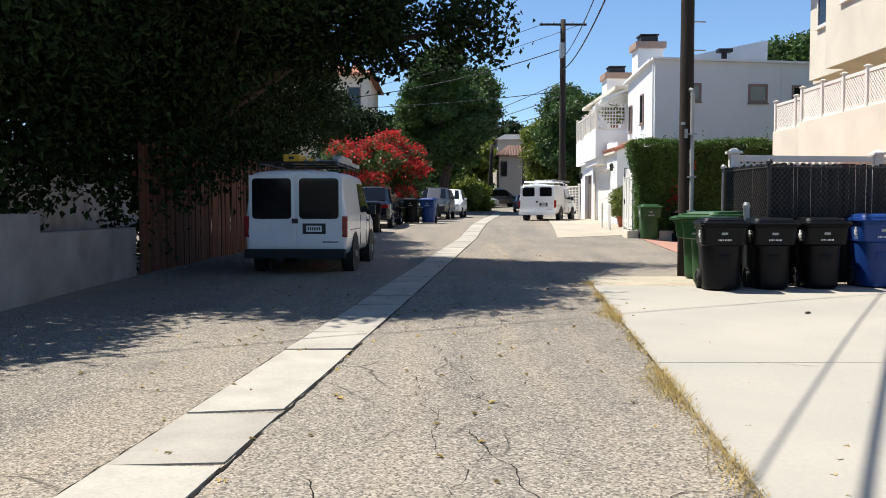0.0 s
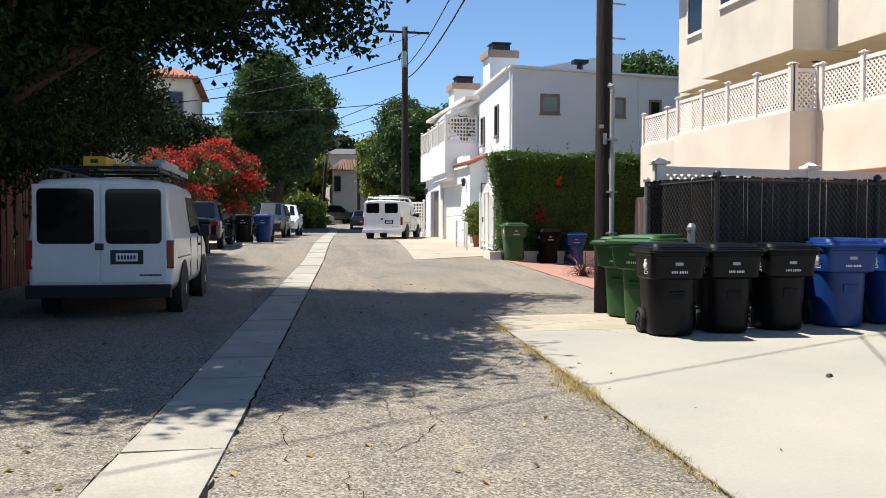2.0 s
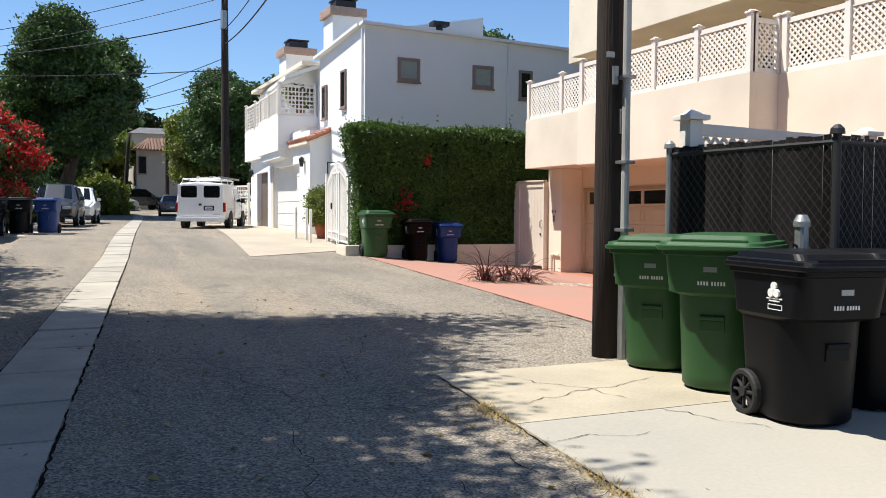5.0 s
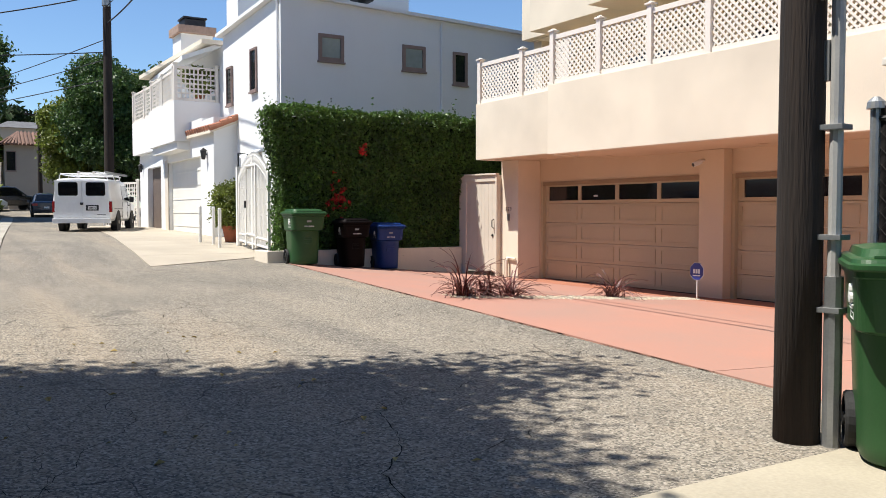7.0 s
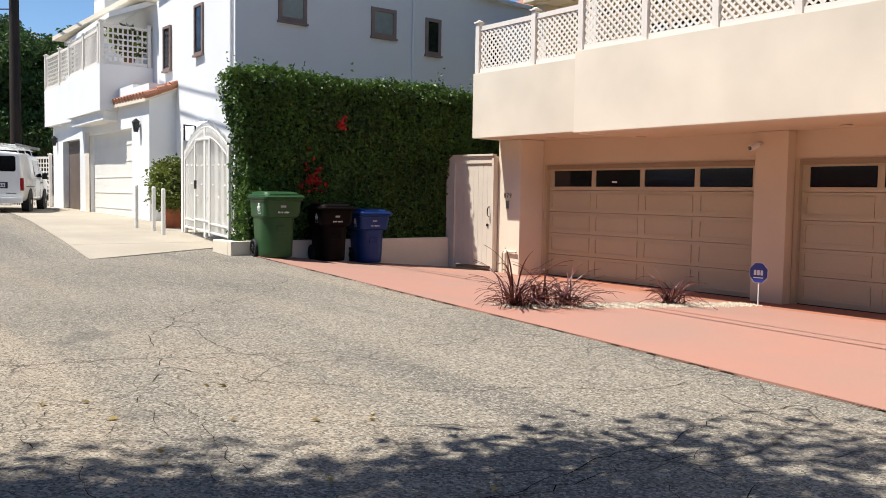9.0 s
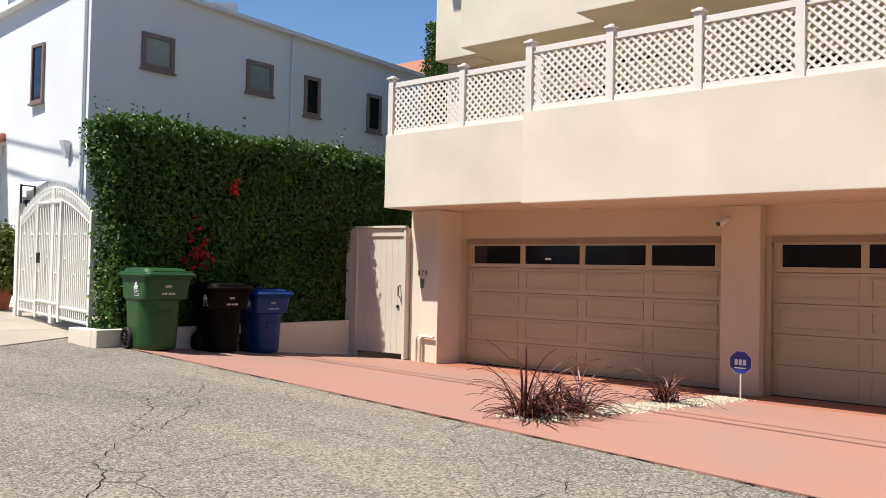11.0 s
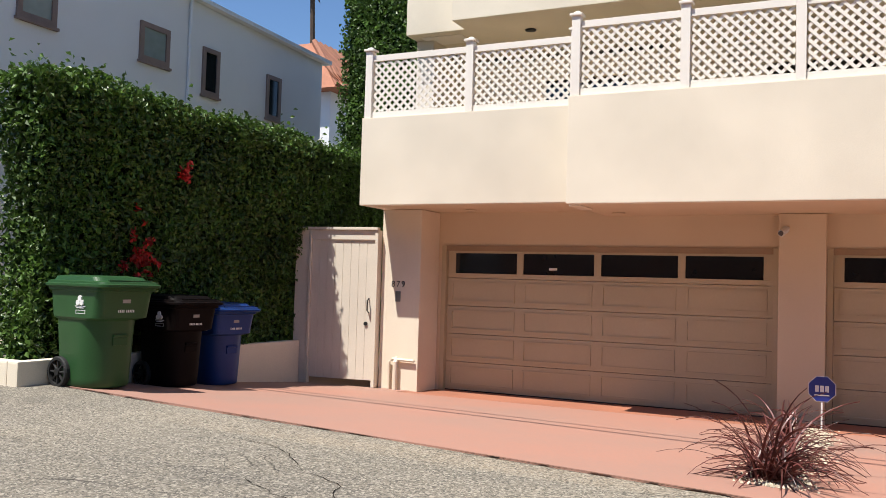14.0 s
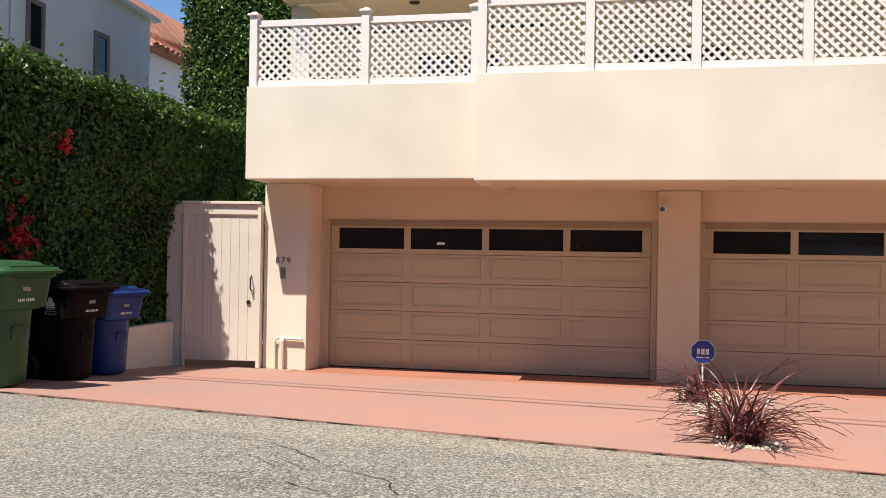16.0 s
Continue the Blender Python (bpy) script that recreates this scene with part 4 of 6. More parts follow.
near = pole("utility_pole", 3.86, -7.88, 0.1, 12.0, 0.128, 0.1, "dark creosoted timber utility pole with grey conduit", [(11.4, 2.4), (10.2, 2.0)], 8)
bm = tube(bmesh.new(), [(0.03, -0.185, 0.0), (0.03, -0.185, 3.2)], 0.036, 10)
tube(bm, [(0.03, -0.185, 3.2), (0.02, -0.175, 3.28), (0.0, -0.14, 3.3)], 0.04, 10)
part("conduit", bm, GREYPVC, near, "grey plastic riser conduit")
part("conduit", tube(bmesh.new(), [(0.03, -0.187, 0.0), (0.03, -0.187, 0.95)], 0.05, 10), GALV, near, "grey steel riser sleeve")
for z in (0.75, 1.15, 1.75, 2.5):
    part("strap", B(-0.03, 0.09, -0.245, -0.1, z, z + 0.03, 0.004), GALV, near)
for z, w, h, px in ((2.45, 0.05, 0.16, -0.06), (2.68, 0.07, 0.05, -0.12), (2.02, 0.04, 0.22, 0.02)):
    part("tag", B(px - w / 2, px + w / 2, -0.15, -0.12, z, z + h), GALV, near, "small metal pole tag")
for z in (4.0, 4.5, 5.0):
    part("step_bolt", tube(bmesh.new(), [(0.1, -0.05, z), (0.32, -0.05, z)], 0.012, 6), GALV, near)
far = pole("utility_pole", 7.25, 30.5, 0.57, 12.4, 0.24, 0.16, "tall timber utility pole with crossarm", [(12.1, 2.9)], 0)
bm = tube(bmesh.new(), [(-0.12, -0.4, 10.0), (-0.12, -0.4, 10.9)], 0.16, 12)
part("transformer", bm, GALV, far, "grey pole transformer can")
p3 = pole("utility_pole", 4.6, 60, 0.94, 6.6, 0.2, 0.14, "leaning short timber pole", [], 0)
p3.matrix_basis = pose(4.4, 60, 0.94, 0, 3.5, 0)
pole("utility_pole", 8.45, 66, 1.0, 8.6, 0.2, 0.13, "thin timber pole with crossarm", [(8.2, 2.2)], 15)


def cable(a, b, sag, r, label):
    a, b = Vector(a), Vector(b)
    pts = [a.lerp(b, k / 24) - Vector((0, 0, sag * 4 * (k / 24) * (1 - k / 24))) for k in range(25)]
    t = thing("overhead_cable", label, "cable", group="overhead cables")
    part("strand", tube(bmesh.new(), pts, r, 5), CABLE, t)


cable((3.8, -7.95, 9.6), (7.2, 30.5, 10.6), 0.9, 0.022, "thick black overhead cable between poles")
cable((3.85, -7.95, 8.7), (7.25, 30.5, 9.9), 0.9, 0.03, "thick black overhead cable between poles")
cable((3.8, -7.9, 7.6), (-7.3, -29, 6.4), 0.3, 0.03, "thick black overhead cable behind the pole")
cable((3.8, -7.9, 7.1), (-7.6, -28.6, 6.0), 0.4, 0.012, "thin overhead cable behind the pole")
cable((3.8, -7.95, 10.2), (-13, -17.2, 9.0), 0.5, 0.014, "thin service drop cable")
cable((6.0, 30.5, 12.7), (-16, 50, 11.0), 0.8, 0.018, "thin overhead line to distant pole")
cable((8.4, 30.5, 12.7), (-14, 56, 11.4), 0.8, 0.018, "thin overhead line to distant pole")
cable((7.25, 30.5, 11.2), (-20, 36, 9.0), 1.6, 0.03, "black service drop cable")
cable((7.25, 30.5, 8.6), (-22, 46, 9.6), 0.7, 0.025, "black service drop cable")
for k in range(3):
    cable((7.25, 30.5, 9.2 - 0.9 * k), (-6 - 3 * k, 80, 9.5 - 0.8 * k), 0.6, 0.022, "thin distant overhead line")

# ---- wheeled bins ----


def dring(w, d, rf, rb, z, y0=0.0):
    """Outline of a cart: rear corners of radius rb, front (-y) corners of radius rf."""
    out = []
    for sx, sy, a0, r in ((1, 1, 0, rb), (-1, 1, 90, rb), (-1, -1, 180, rf), (1, -1, 270, rf)):
        for k in range(8):
            a = radians(a0 + 90 * k / 7)
            out.append((sx * (w / 2 - r) + r * math.cos(a), y0 + sy * (d / 2 - r) + r * math.sin(a), z))
    return out


def bin_proto(color):
    """A two-wheeled refuse cart facing -y: round-fronted tapered body, square collar, hinged lid, wheels, handle."""
    t = thing("wheeled_bin", "", "wheeled bin")
    rings = [dring(0.49, 0.49, 0.21, 0.05, 0.015), dring(0.525, 0.525, 0.23, 0.05, 0.035), dring(0.53, 0.535, 0.235, 0.05, 0.10), dring(0.575, 0.61, 0.255, 0.06, 0.66, 0.005), dring(0.58, 0.62, 0.25, 0.06, 0.70, 0.005)]
    part("body", loft(bmesh.new(), rings), color, t, smooth=True)
    rings = [dring(0.58, 0.63, 0.23, 0.06, 0.66, 0.006), dring(0.615, 0.69, 0.1, 0.05, 0.685, 0.0), dring(0.635, 0.745, 0.07, 0.05, 0.935, 0.0), dring(0.67, 0.80, 0.06, 0.05, 0.945, 0.0), dring(0.67, 0.80, 0.06, 0.05, 0.982, 0.0)]
    part("collar", loft(bmesh.new(), rings), color, t)
    rings = [dring(0.70, 0.87, 0.09, 0.05, 0.975, -0.025), dring(0.72, 0.90, 0.1, 0.05, 0.985, -0.03), dring(0.72, 0.90, 0.1, 0.05, 1.005, -0.03), dring(0.69, 0.86, 0.1, 0.05, 1.012, -0.025), dring(0.685, 0.85, 0.1, 0.05, 1.03, -0.02), dring(0.64, 0.79, 0.1, 0.05, 1.037, -0.01)]
    lid = part("lid", loft(bmesh.new(), rings), color, t)
    part("lid_dome", loft(bmesh.new(), [dring(0.60, 0.70, 0.09, 0.05, 1.036, 0.015), dring(0.57, 0.64, 0.09, 0.05, 1.075, 0.03), dring(0.40, 0.42, 0.08, 0.05, 1.088, 0.05)]), color, lid)
    part("lid_rib", B(-0.25, 0.25, -0.425, -0.40, 1.026, 1.05, 0.008), color, lid)
    part("handle", tube(bmesh.new(), [(-0.26, 0.39, 0.93), (-0.26, 0.46, 0.97), (0.26, 0.46, 0.97), (0.26, 0.39, 0.93)], 0.02, 8), color, t)
    for sx in (-1, 1):
        part("lid_hinge", tube(bmesh.new(), [(sx * 0.2 - 0.04, 0.44, 0.985), (sx * 0.2 + 0.04, 0.44, 0.985)], 0.026, 8), color, t)
    part("grip_recess", B(-0.085, 0.085, -0.312, -0.26, 0.50, 0.53, 0.01), color, t, "moulded grip ledge")
    part("grip_recess", B(-0.085, 0.085, -0.296, -0.24, 0.42, 0.50, 0.008), color, t, "moulded grip panel")
    part("axle", tube(bmesh.new(), [(-0.28, 0.22, 0.15), (0.28, 0.22, 0.15)], 0.014, 8), METALD, t)
    for sx in (-1, 1):
        bm = bmesh.new()
        for k in range(24):
            a, c = 2 * math.pi * k / 24, 2 * math.pi * (k + 1) / 24
            ring = []
            for q in (a, c):
                ring.append([(sx * xx, 0.22 + rr * math.cos(q), 0.15 + rr * math.sin(q)) for xx, rr in ((0.245, 0.115), (0.245, 0.14), (0.258, 0.15), (0.302, 0.15), (0.315, 0.14), (0.315, 0.115))])
            vs = [[bm.verts.new(p) for p in r] for r in ring]
            for j in range(6):
                bm.faces.new((vs[0][j], vs[0][(j + 1) % 6], vs[1][(j + 1) % 6], vs[1][j]))
        bmesh.ops.remove_doubles(bm, verts=bm.verts, dist=0.0005)
        bmesh.ops.recalc_face_normals(bm, faces=bm.faces)
        w = part("wheel", bm, RUBBER, t, "black ribbed wheel")
        bm = tube(bmesh.new(), [(sx * 0.25, 0.22, 0.15), (sx * 0.318, 0.22, 0.15)], 0.035, 12)
        for k in range(8):
            a = 2 * math.pi * k / 8
            tube(bm, [(sx * 0.295, 0.22, 0.15), (sx * 0.295, 0.22 + 0.12 * math.cos(a), 0.15 + 0.12 * math.sin(a))], 0.013, 5)
        part("hub", bm, RUBBER, w)
    for i in range(9):
        x = -0.08 + i * 0.02 + 0.012 * (i > 3)
        part("number", B(x - 0.0055, x + 0.0055, -0.3555, -0.345, 0.74, 0.766), LABELW, t, "white stencilled number")
    part("tag", B(-0.045, 0.045, -0.3665, -0.352, 0.83, 0.865), GALV, t, "small grey barcode tag")
    bm = bmesh.new()
    for dy, dz in ((0.0, 0.03), (-0.027, -0.012), (0.027, -0.012)):
        tube(bm, [(-0.312, -0.1 + dy, 0.84 + dz), (-0.3275, -0.1 + dy, 0.84 + dz)], 0.027, 10)
    for z, w in ((0.793, 0.075), (0.778, 0.05)):
        box(bm, -0.319, -0.308, -0.1 - w, -0.1 + w, z - 0.004, z + 0.004)
    part("emblem", bm, LABELW, t, "white three-lobed emblem")
    bm = bmesh.new()
    for y0, y1, z0, z1 in ((-0.17, -0.03, 0.752, 0.757), (-0.17, -0.03, 0.722, 0.727), (-0.17, -0.165, 0.7275, 0.7515), (-0.035, -0.03, 0.7275, 0.7515)):
        box(bm, -0.3125, -0.300, y0, y1, z0, z1)
    part("label_box", bm, LABELW, t, "white outlined label box")
    return t


bins = {}
for key, color in (("green", BINGREEN), ("black", BINBLACK), ("maroon", BINMAROON), ("blue", BINBLUE)):
    bins[key] = bin_proto(color)
WORDS = {"green": "dark green plastic wheeled bin", "black": "black plastic wheeled bin", "maroon": "dark brown plastic wheeled bin", "blue": "blue plastic recycling wheeled bin"}
used = set()


def put_bin(key, x, y, turn, s, where, group):
    m = pose(x, y, gz(x, y) + 0.014, rz=turn)
    if key in used:
        t = copy_thing(bins[key], m)
    else:
        t = bins[key]
        t.matrix_basis = m
        used.add(key)
    t.scale = (s, s, s)
    return tagged(t, WORDS[key] + " " + where, "wheeled bin", group)


GA = "bins by the chain link fence"
put_bin("green", 3.98, -8.5, -52, 1.03, "beside the utility pole", GA)
put_bin("green", 3.88, -9.36, -56, 1.07, "with white number, lid closed", GA)
put_bin("black", 3.69, -10.33, -9, 1.0, "with white emblem on its side", GA)
put_bin("black", 4.48, -10.2, -8, 0.99, "in the row by the fence", GA)
put_bin("black", 5.29, -10.08, -6, 0.99, "in the row by the fence", GA)
put_bin("blue", 6.24, -9.93, -9, 1.04, "in the row by the fence", GA)
put_bin("blue", 7.1, -9.86, -5, 1.03, "at the end of the row", GA)
GB = "bins under the hedge"
put_bin("green", 6.76, 6.42, -6, 1.1, "standing against the hedge", GB)
put_bin("maroon", 7.91, 6.44, -8, 1.0, "in the hedge's shade", GB)
put_bin("blue", 8.84, 6.58, -10, 0.98, "against the low planter wall", GB)
GC = "bins across the alley"
put_bin("blue", -0.92, 16.3, -12, 1.06, "on the pale apron", GC)
put_bin("black", -1.72, 16.25, -6, 1.06, "on the pale apron", GC)
put_bin("black", -2.4, 16.2, 4, 1.06, "on the pale apron", GC)
put_bin("blue", -3.55, 10.3, 5, 1.08, "beside a parked dark car", GC)
put_bin("black", -3.0, 9.6, 5, 1.05, "beside a parked dark car", GC)

# ---- vehicles ----


def wheel(t, x, y, r, w, rim=GALV):
    o = part("wheel", tube(bmesh.new(), [(x - w / 2, y, r), (x - w / 2 + 0.03, y, r), (x + w / 2 - 0.03, y, r), (x + w / 2, y, r)], r, 24), RUBBER, t, "black tyre", smooth=False)
    sgn = 1 if x > 0 else -1
    bm = tube(bmesh.new(), [(x + sgn * (w / 2 - 0.01), y, r), (x + sgn * (w / 2 + 0.008), y, r)], r * 0.6, 20)
    tube(bm, [(x + sgn * (w / 2), y, r), (x + sgn * (w / 2 + 0.03), y, r)], r * 0.22, 12)
    part("rim", bm, rim, o, "steel rim")


def body_ring(y, w0, wb, wr, z0, zb, zr, r=0.07):
    """A car's cross-section: sill, belt line, roof, with softened corners."""
    pts = [(w0 - 0.06, z0), (w0, z0 + 0.1), (wb, (z0 + zb) / 2 + 0.05), (wb - 0.01, zb), (wr + (wb - wr) * 0.12, zr - r * 1.4), (wr - r * 0.35, zr - r * 0.35), (wr - r * 1.6, zr), (wr * 0.4, zr + 0.03)]
    return [(x, y, z) for x, z in pts] + [(-x, y, z) for x, z in reversed(pts)]


def van(x, y, turn, label, L=4.55, W=1.86, H=1.86, hood=0.75, paint=VANW, near=True):
    """A boxy cargo van with its rear towards -y: loft body, barn doors, glass, lamps, bumper, rack."""
    t = thing("cargo_van", label, "van", pose(x, y, gz(x, y), rz=turn))
    h, zs, zb = W / 2, 0.36, 1.08
    R = [body_ring(0.0, h - 0.05, h - 0.03, h - 0.16, zs + 0.02, zb, H - 0.03), body_ring(0.06, h - 0.02, h, h - 0.12, zs, zb, H), body_ring(L * 0.3, h - 0.02, h + 0.01, h - 0.11, zs, zb, H + 0.02),
         body_ring(L - hood - 1.0, h - 0.02, h + 0.01, h - 0.12, zs, zb, H), body_ring(L - hood - 0.9, h - 0.02, h + 0.01, h - 0.13, zs, zb, H - 0.03),
         body_ring(L - hood - 0.1, h - 0.02, h, h - 0.12, zs, zb - 0.01, 1.16), body_ring(L - 0.25, h - 0.04, h - 0.03, h - 0.12, zs, 0.95, 1.06), body_ring(L, h - 0.12, h - 0.12, h - 0.2, zs + 0.05, 0.85, 0.95)]
    body = part("body", loft(bmesh.new(), R), paint, t, smooth=False)
    bv = body.modifiers.new("bevel", "BEVEL")
    bv.width, bv.segments, bv.limit_method, bv.angle_limit = 0.03, 2, "ANGLE", radians(25)
    rw, fw = L * 0.24, L * 0.80
    for yy in (rw, fw):
        for sx in (-1, 1):
            wheel(t, sx * (h - 0.11), yy, 0.335, 0.22)
            bm = bmesh.new()
            tube(bm, [(sx * (h - 0.16), yy, 0.34), (sx * (h + 0.012), yy, 0.34)], 0.42, 24)
            part("wheel_arch", bm, RUBBER, t, "dark wheel arch")
    # barn doors
    for sx in (-1, 1):
        x0, x1 = sorted((sx * 0.012, sx * (h - 0.085)))
        dr = part("rear_door", B(x0, x1, -0.028, 0.02, 0.5, H - 0.06, 0.012), paint, t)
        ins, zw = (0.07, 1.02) if near else (0.13, 1.26)
        a, c = x0 + ins, x1 - ins
        zt = H - 0.125
        bm = bmesh.new()
        loft(bm, [[(px, -0.036, pz) for px, _, pz in [(p[0], 0, p[1] + (zw + zt) / 2) for p in rrect(c - a, zt - zw, 0.06, 0, 4, (a + c) / 2, 0)]], [(px, -0.026, pz) for px, _, pz in [(p[0], 0, p[1] + (zw + zt) / 2) for p in rrect(c - a + 0.03, zt - zw + 0.02, 0.07, 0, 4, (a + c) / 2, 0)]]])
        part("window", bm, GLASSB, dr, "dark tinted glass")
        part("hinge", B(sx * (h - 0.10) - 0.02, sx * (h - 0.10) + 0.02, -0.045, -0.02, 0.72, 0.82, 0.005), paint, dr)
        part("hinge", B(sx * (h - 0.10) - 0.02, sx * (h - 0.10) + 0.02, -0.045, -0.02, 1.2, 1.3, 0.005), paint, dr)
        tl = part("tail_light", B(sx * (h - 0.045) - 0.045, sx * (h - 0.045) + 0.055, -0.02, 0.10, 0.68, 1.06, 0.015), REDLENS, t, "red tail lamp")
        part("mirror", B(sx * (h + 0.03) - 0.02, sx * (h + 0.17), L - hood - 0.75, L - hood - 0.62, 1.08, 1.28, 0.03) if sx > 0 else B(-h - 0.17, -h - 0.01, L - hood - 0.75, L - hood - 0.62, 1.08, 1.28, 0.03), METALD, t, "black wing mirror")
        # side glass
        xs = lambda z: sx * (h + 0.012 - (z - zb) / (H - zb) * 0.135)
        for y0, y1, sl in ((L * 0.42, L * 0.60, 0.0), (L * 0.61, L - hood - 0.55, 0.42)):
            if sx < 0 and sl == 0.0:
                continue
            bm = bmesh.new()
            z0, z1 = zb + 0.05, H - 0.16
            vs = []
            for o in (0.006, -0.012):
                for yy, zz in ((y0, z0), (y1, z0), (y1 - sl, z1), (y0, z1)):
                    vs.append(bm.verts.new((xs(zz) + sx * o, yy, zz)))
            for f in ((0, 1, 2, 3), (7, 6, 5, 4), (0, 4, 5, 1), (1, 5, 6, 2), (2, 6, 7, 3), (3, 7, 4, 0)):
                bm.faces.new([vs[i] for i in f])
            bmesh.ops.recalc_face_normals(bm, faces=bm.faces)
            part("side_window", bm, GLASSB, t, "dark tinted glass")
        for yy in (L * 0.405, L * 0.605, L - hood - 0.5):
            part("door_seam", B(sx * (h + 0.005) - 0.006, sx * (h + 0.005) + 0.006, yy - 0.004, yy + 0.004, 0.48, zb), METALD, t)
        part("door_handle", B(sx * (h + 0.012) - 0.012, sx * (h + 0.012) + 0.018, L * 0.63, L * 0.68, 0.93, 0.97, 0.006), METALD, t, "black door handle")
        part("side_rail", B(sx * (h + 0.004) - 0.006, sx * (h + 0.004) + 0.006, L * 0.1, L * 0.4, 0.8, 0.82), METALD, t)
        part("headlight", B(sx * (h - 0.22) - 0.12, sx * (h - 0.22) + 0.12, L - 0.03, L + 0.012, 0.68, 0.84, 0.01), CLEARLENS, t)
    part("rear_handle", B(-0.06, 0.05, -0.06, -0.025, 0.93, 1.02, 0.01), METALD, t)
    part("bumper", B(-h + 0.02, h - 0.02, -0.13, 0.03, 0.30, 0.47, 0.025), RUBBER if near else paint, t, "dark rear bumper" if near else "white rear bumper")
    part("front_bumper", B(-h + 0.03, h - 0.03, L - 0.06, L + 0.1, 0.34, 0.52, 0.025), METALD, t)
    part("windscreen", prism(bmesh.new(), [(-h + 0.2, L - hood - 0.82), (h - 0.2, L - hood - 0.82), (h - 0.15, L - hood - 0.12), (-h + 0.15, L - hood - 0.12)], lambda a, b: H - 0.05 - (b - (L - hood - 0.9)) * 0.85, lambda a, b: H + 0.0 - (b - (L - hood - 0.9)) * 0.85), GLASSB, t)
    rec = part("plate_recess", B(0.13, 0.55, -0.036, -0.027, 0.74, 0.93, 0.003), METALD, t, "dark plate recess")
    pl = part("licence_plate", B(0.20, 0.48, -0.042, -0.037, 0.78, 0.89), LABELW, rec, "white number plate")
    for i in range(6):
        part("character", B(0.225 + i * 0.04, 0.25 + i * 0.04, -0.0445, -0.0425, 0.805, 0.86), METALD, pl)
    part("badge", B(0.5, 0.78, -0.034, -0.0285, 0.585, 0.605), METALD, t, "small dark lettering bar")
    # roof rack
    z = H + 0.16
    bm = bmesh.new()
    for sx in (-1, 1):
        tube(bm, [(sx * (h - 0.24), 0.15, z), (sx * (h - 0.24), L - hood - 1.1, z)], 0.02, 6)
    part("rack_rail", bm, METALD if near else VANW, t, "dark roof rack side rail" if near else "white roof rack side rail")
    for yy in (0.25, L * 0.3, L * 0.52):
        bm = tube(bmesh.new(), [(-h + 0.16, yy, H - 0.06), (-h + 0.22, yy, z + 0.02), (h - 0.22, yy, z + 0.02), (h - 0.16, yy, H - 0.06)], 0.022, 6)
        part("rack_bar", bm, METALD if near else VANW, t, "dark roof rack bar" if near else "white roof rack bar")
    return t


def ladder(name, x, y, z, turn, L, W, paint, label):
    t = thing(name, label, "ladder", pose(x, y, z, 0, 0, turn))
    for sx in (-1, 1):
        part("stile", B(sx * W / 2 - 0.02, sx * W / 2 + 0.02, 0, L, 0, 0.08, 0.004), paint, t)
    for i in range(int(L / 0.3)):
        part("rung", tube(bmesh.new(), [(-W / 2, 0.15 + i * 0.3, 0.04), (W / 2, 0.15 + i * 0.3, 0.04)], 0.016, 6), GALV, t)
    return t


van(-3.12, -7.62, -2.5, "white cargo van with dark windows parked in shade")
for dx, pm, lab in ((-0.05, YELLOW, "yellow fibreglass ladder on the van's roof rack"), (0.48, GALV, "aluminium extension ladder on the van's roof rack")):
    ladder("ladder", -3.1 + dx, -7.0, gz(-3, -7) + 2.06, -2.5, 2.9, 0.4, pm, lab)
yb = thing("roof_box", "yellow plastic tool case on the van's roof rack", "box", pose(-3.25, -7.25, gz(-3, -7) + 2.06, rz=-2.5))
part("shell", B(-0.15, 0.15, 0, 0.7, 0.0, 0.13, 0.02), YELLOW, yb)
part("clasp", B(-0.05, 0.05, -0.012, 0.0, 0.04, 0.09, 0.004), METALD, yb)
tb = thing("roof_box", "grey plastic tote on the van's roof rack", "box", pose(-2.62, -6.2, gz(-3, -6) + 2.1, rz=-2.5))
part("shell", B(0.0, 0.18, 0, 1.5, 0, 0.12, 0.015), GALV, tb)
van(4.62, 21.2, -21, "white cargo van with loaded roof rack on driveway", L=5.1, W=1.95, H=1.84, hood=0.9, near=False)
ladder("ladder", 4.75, 21.3, gz(4.7, 21.3) + 2.03, -19, 3.4, 0.5, VINYL, "pale ladders strapped on the van's roof rack")
ladder("ladder", 5.25, 21.4, gz(4.7, 21.3) + 2.05, -24, 3.2, 0.4, GALV, "pale ladders strapped on the van's roof rack")


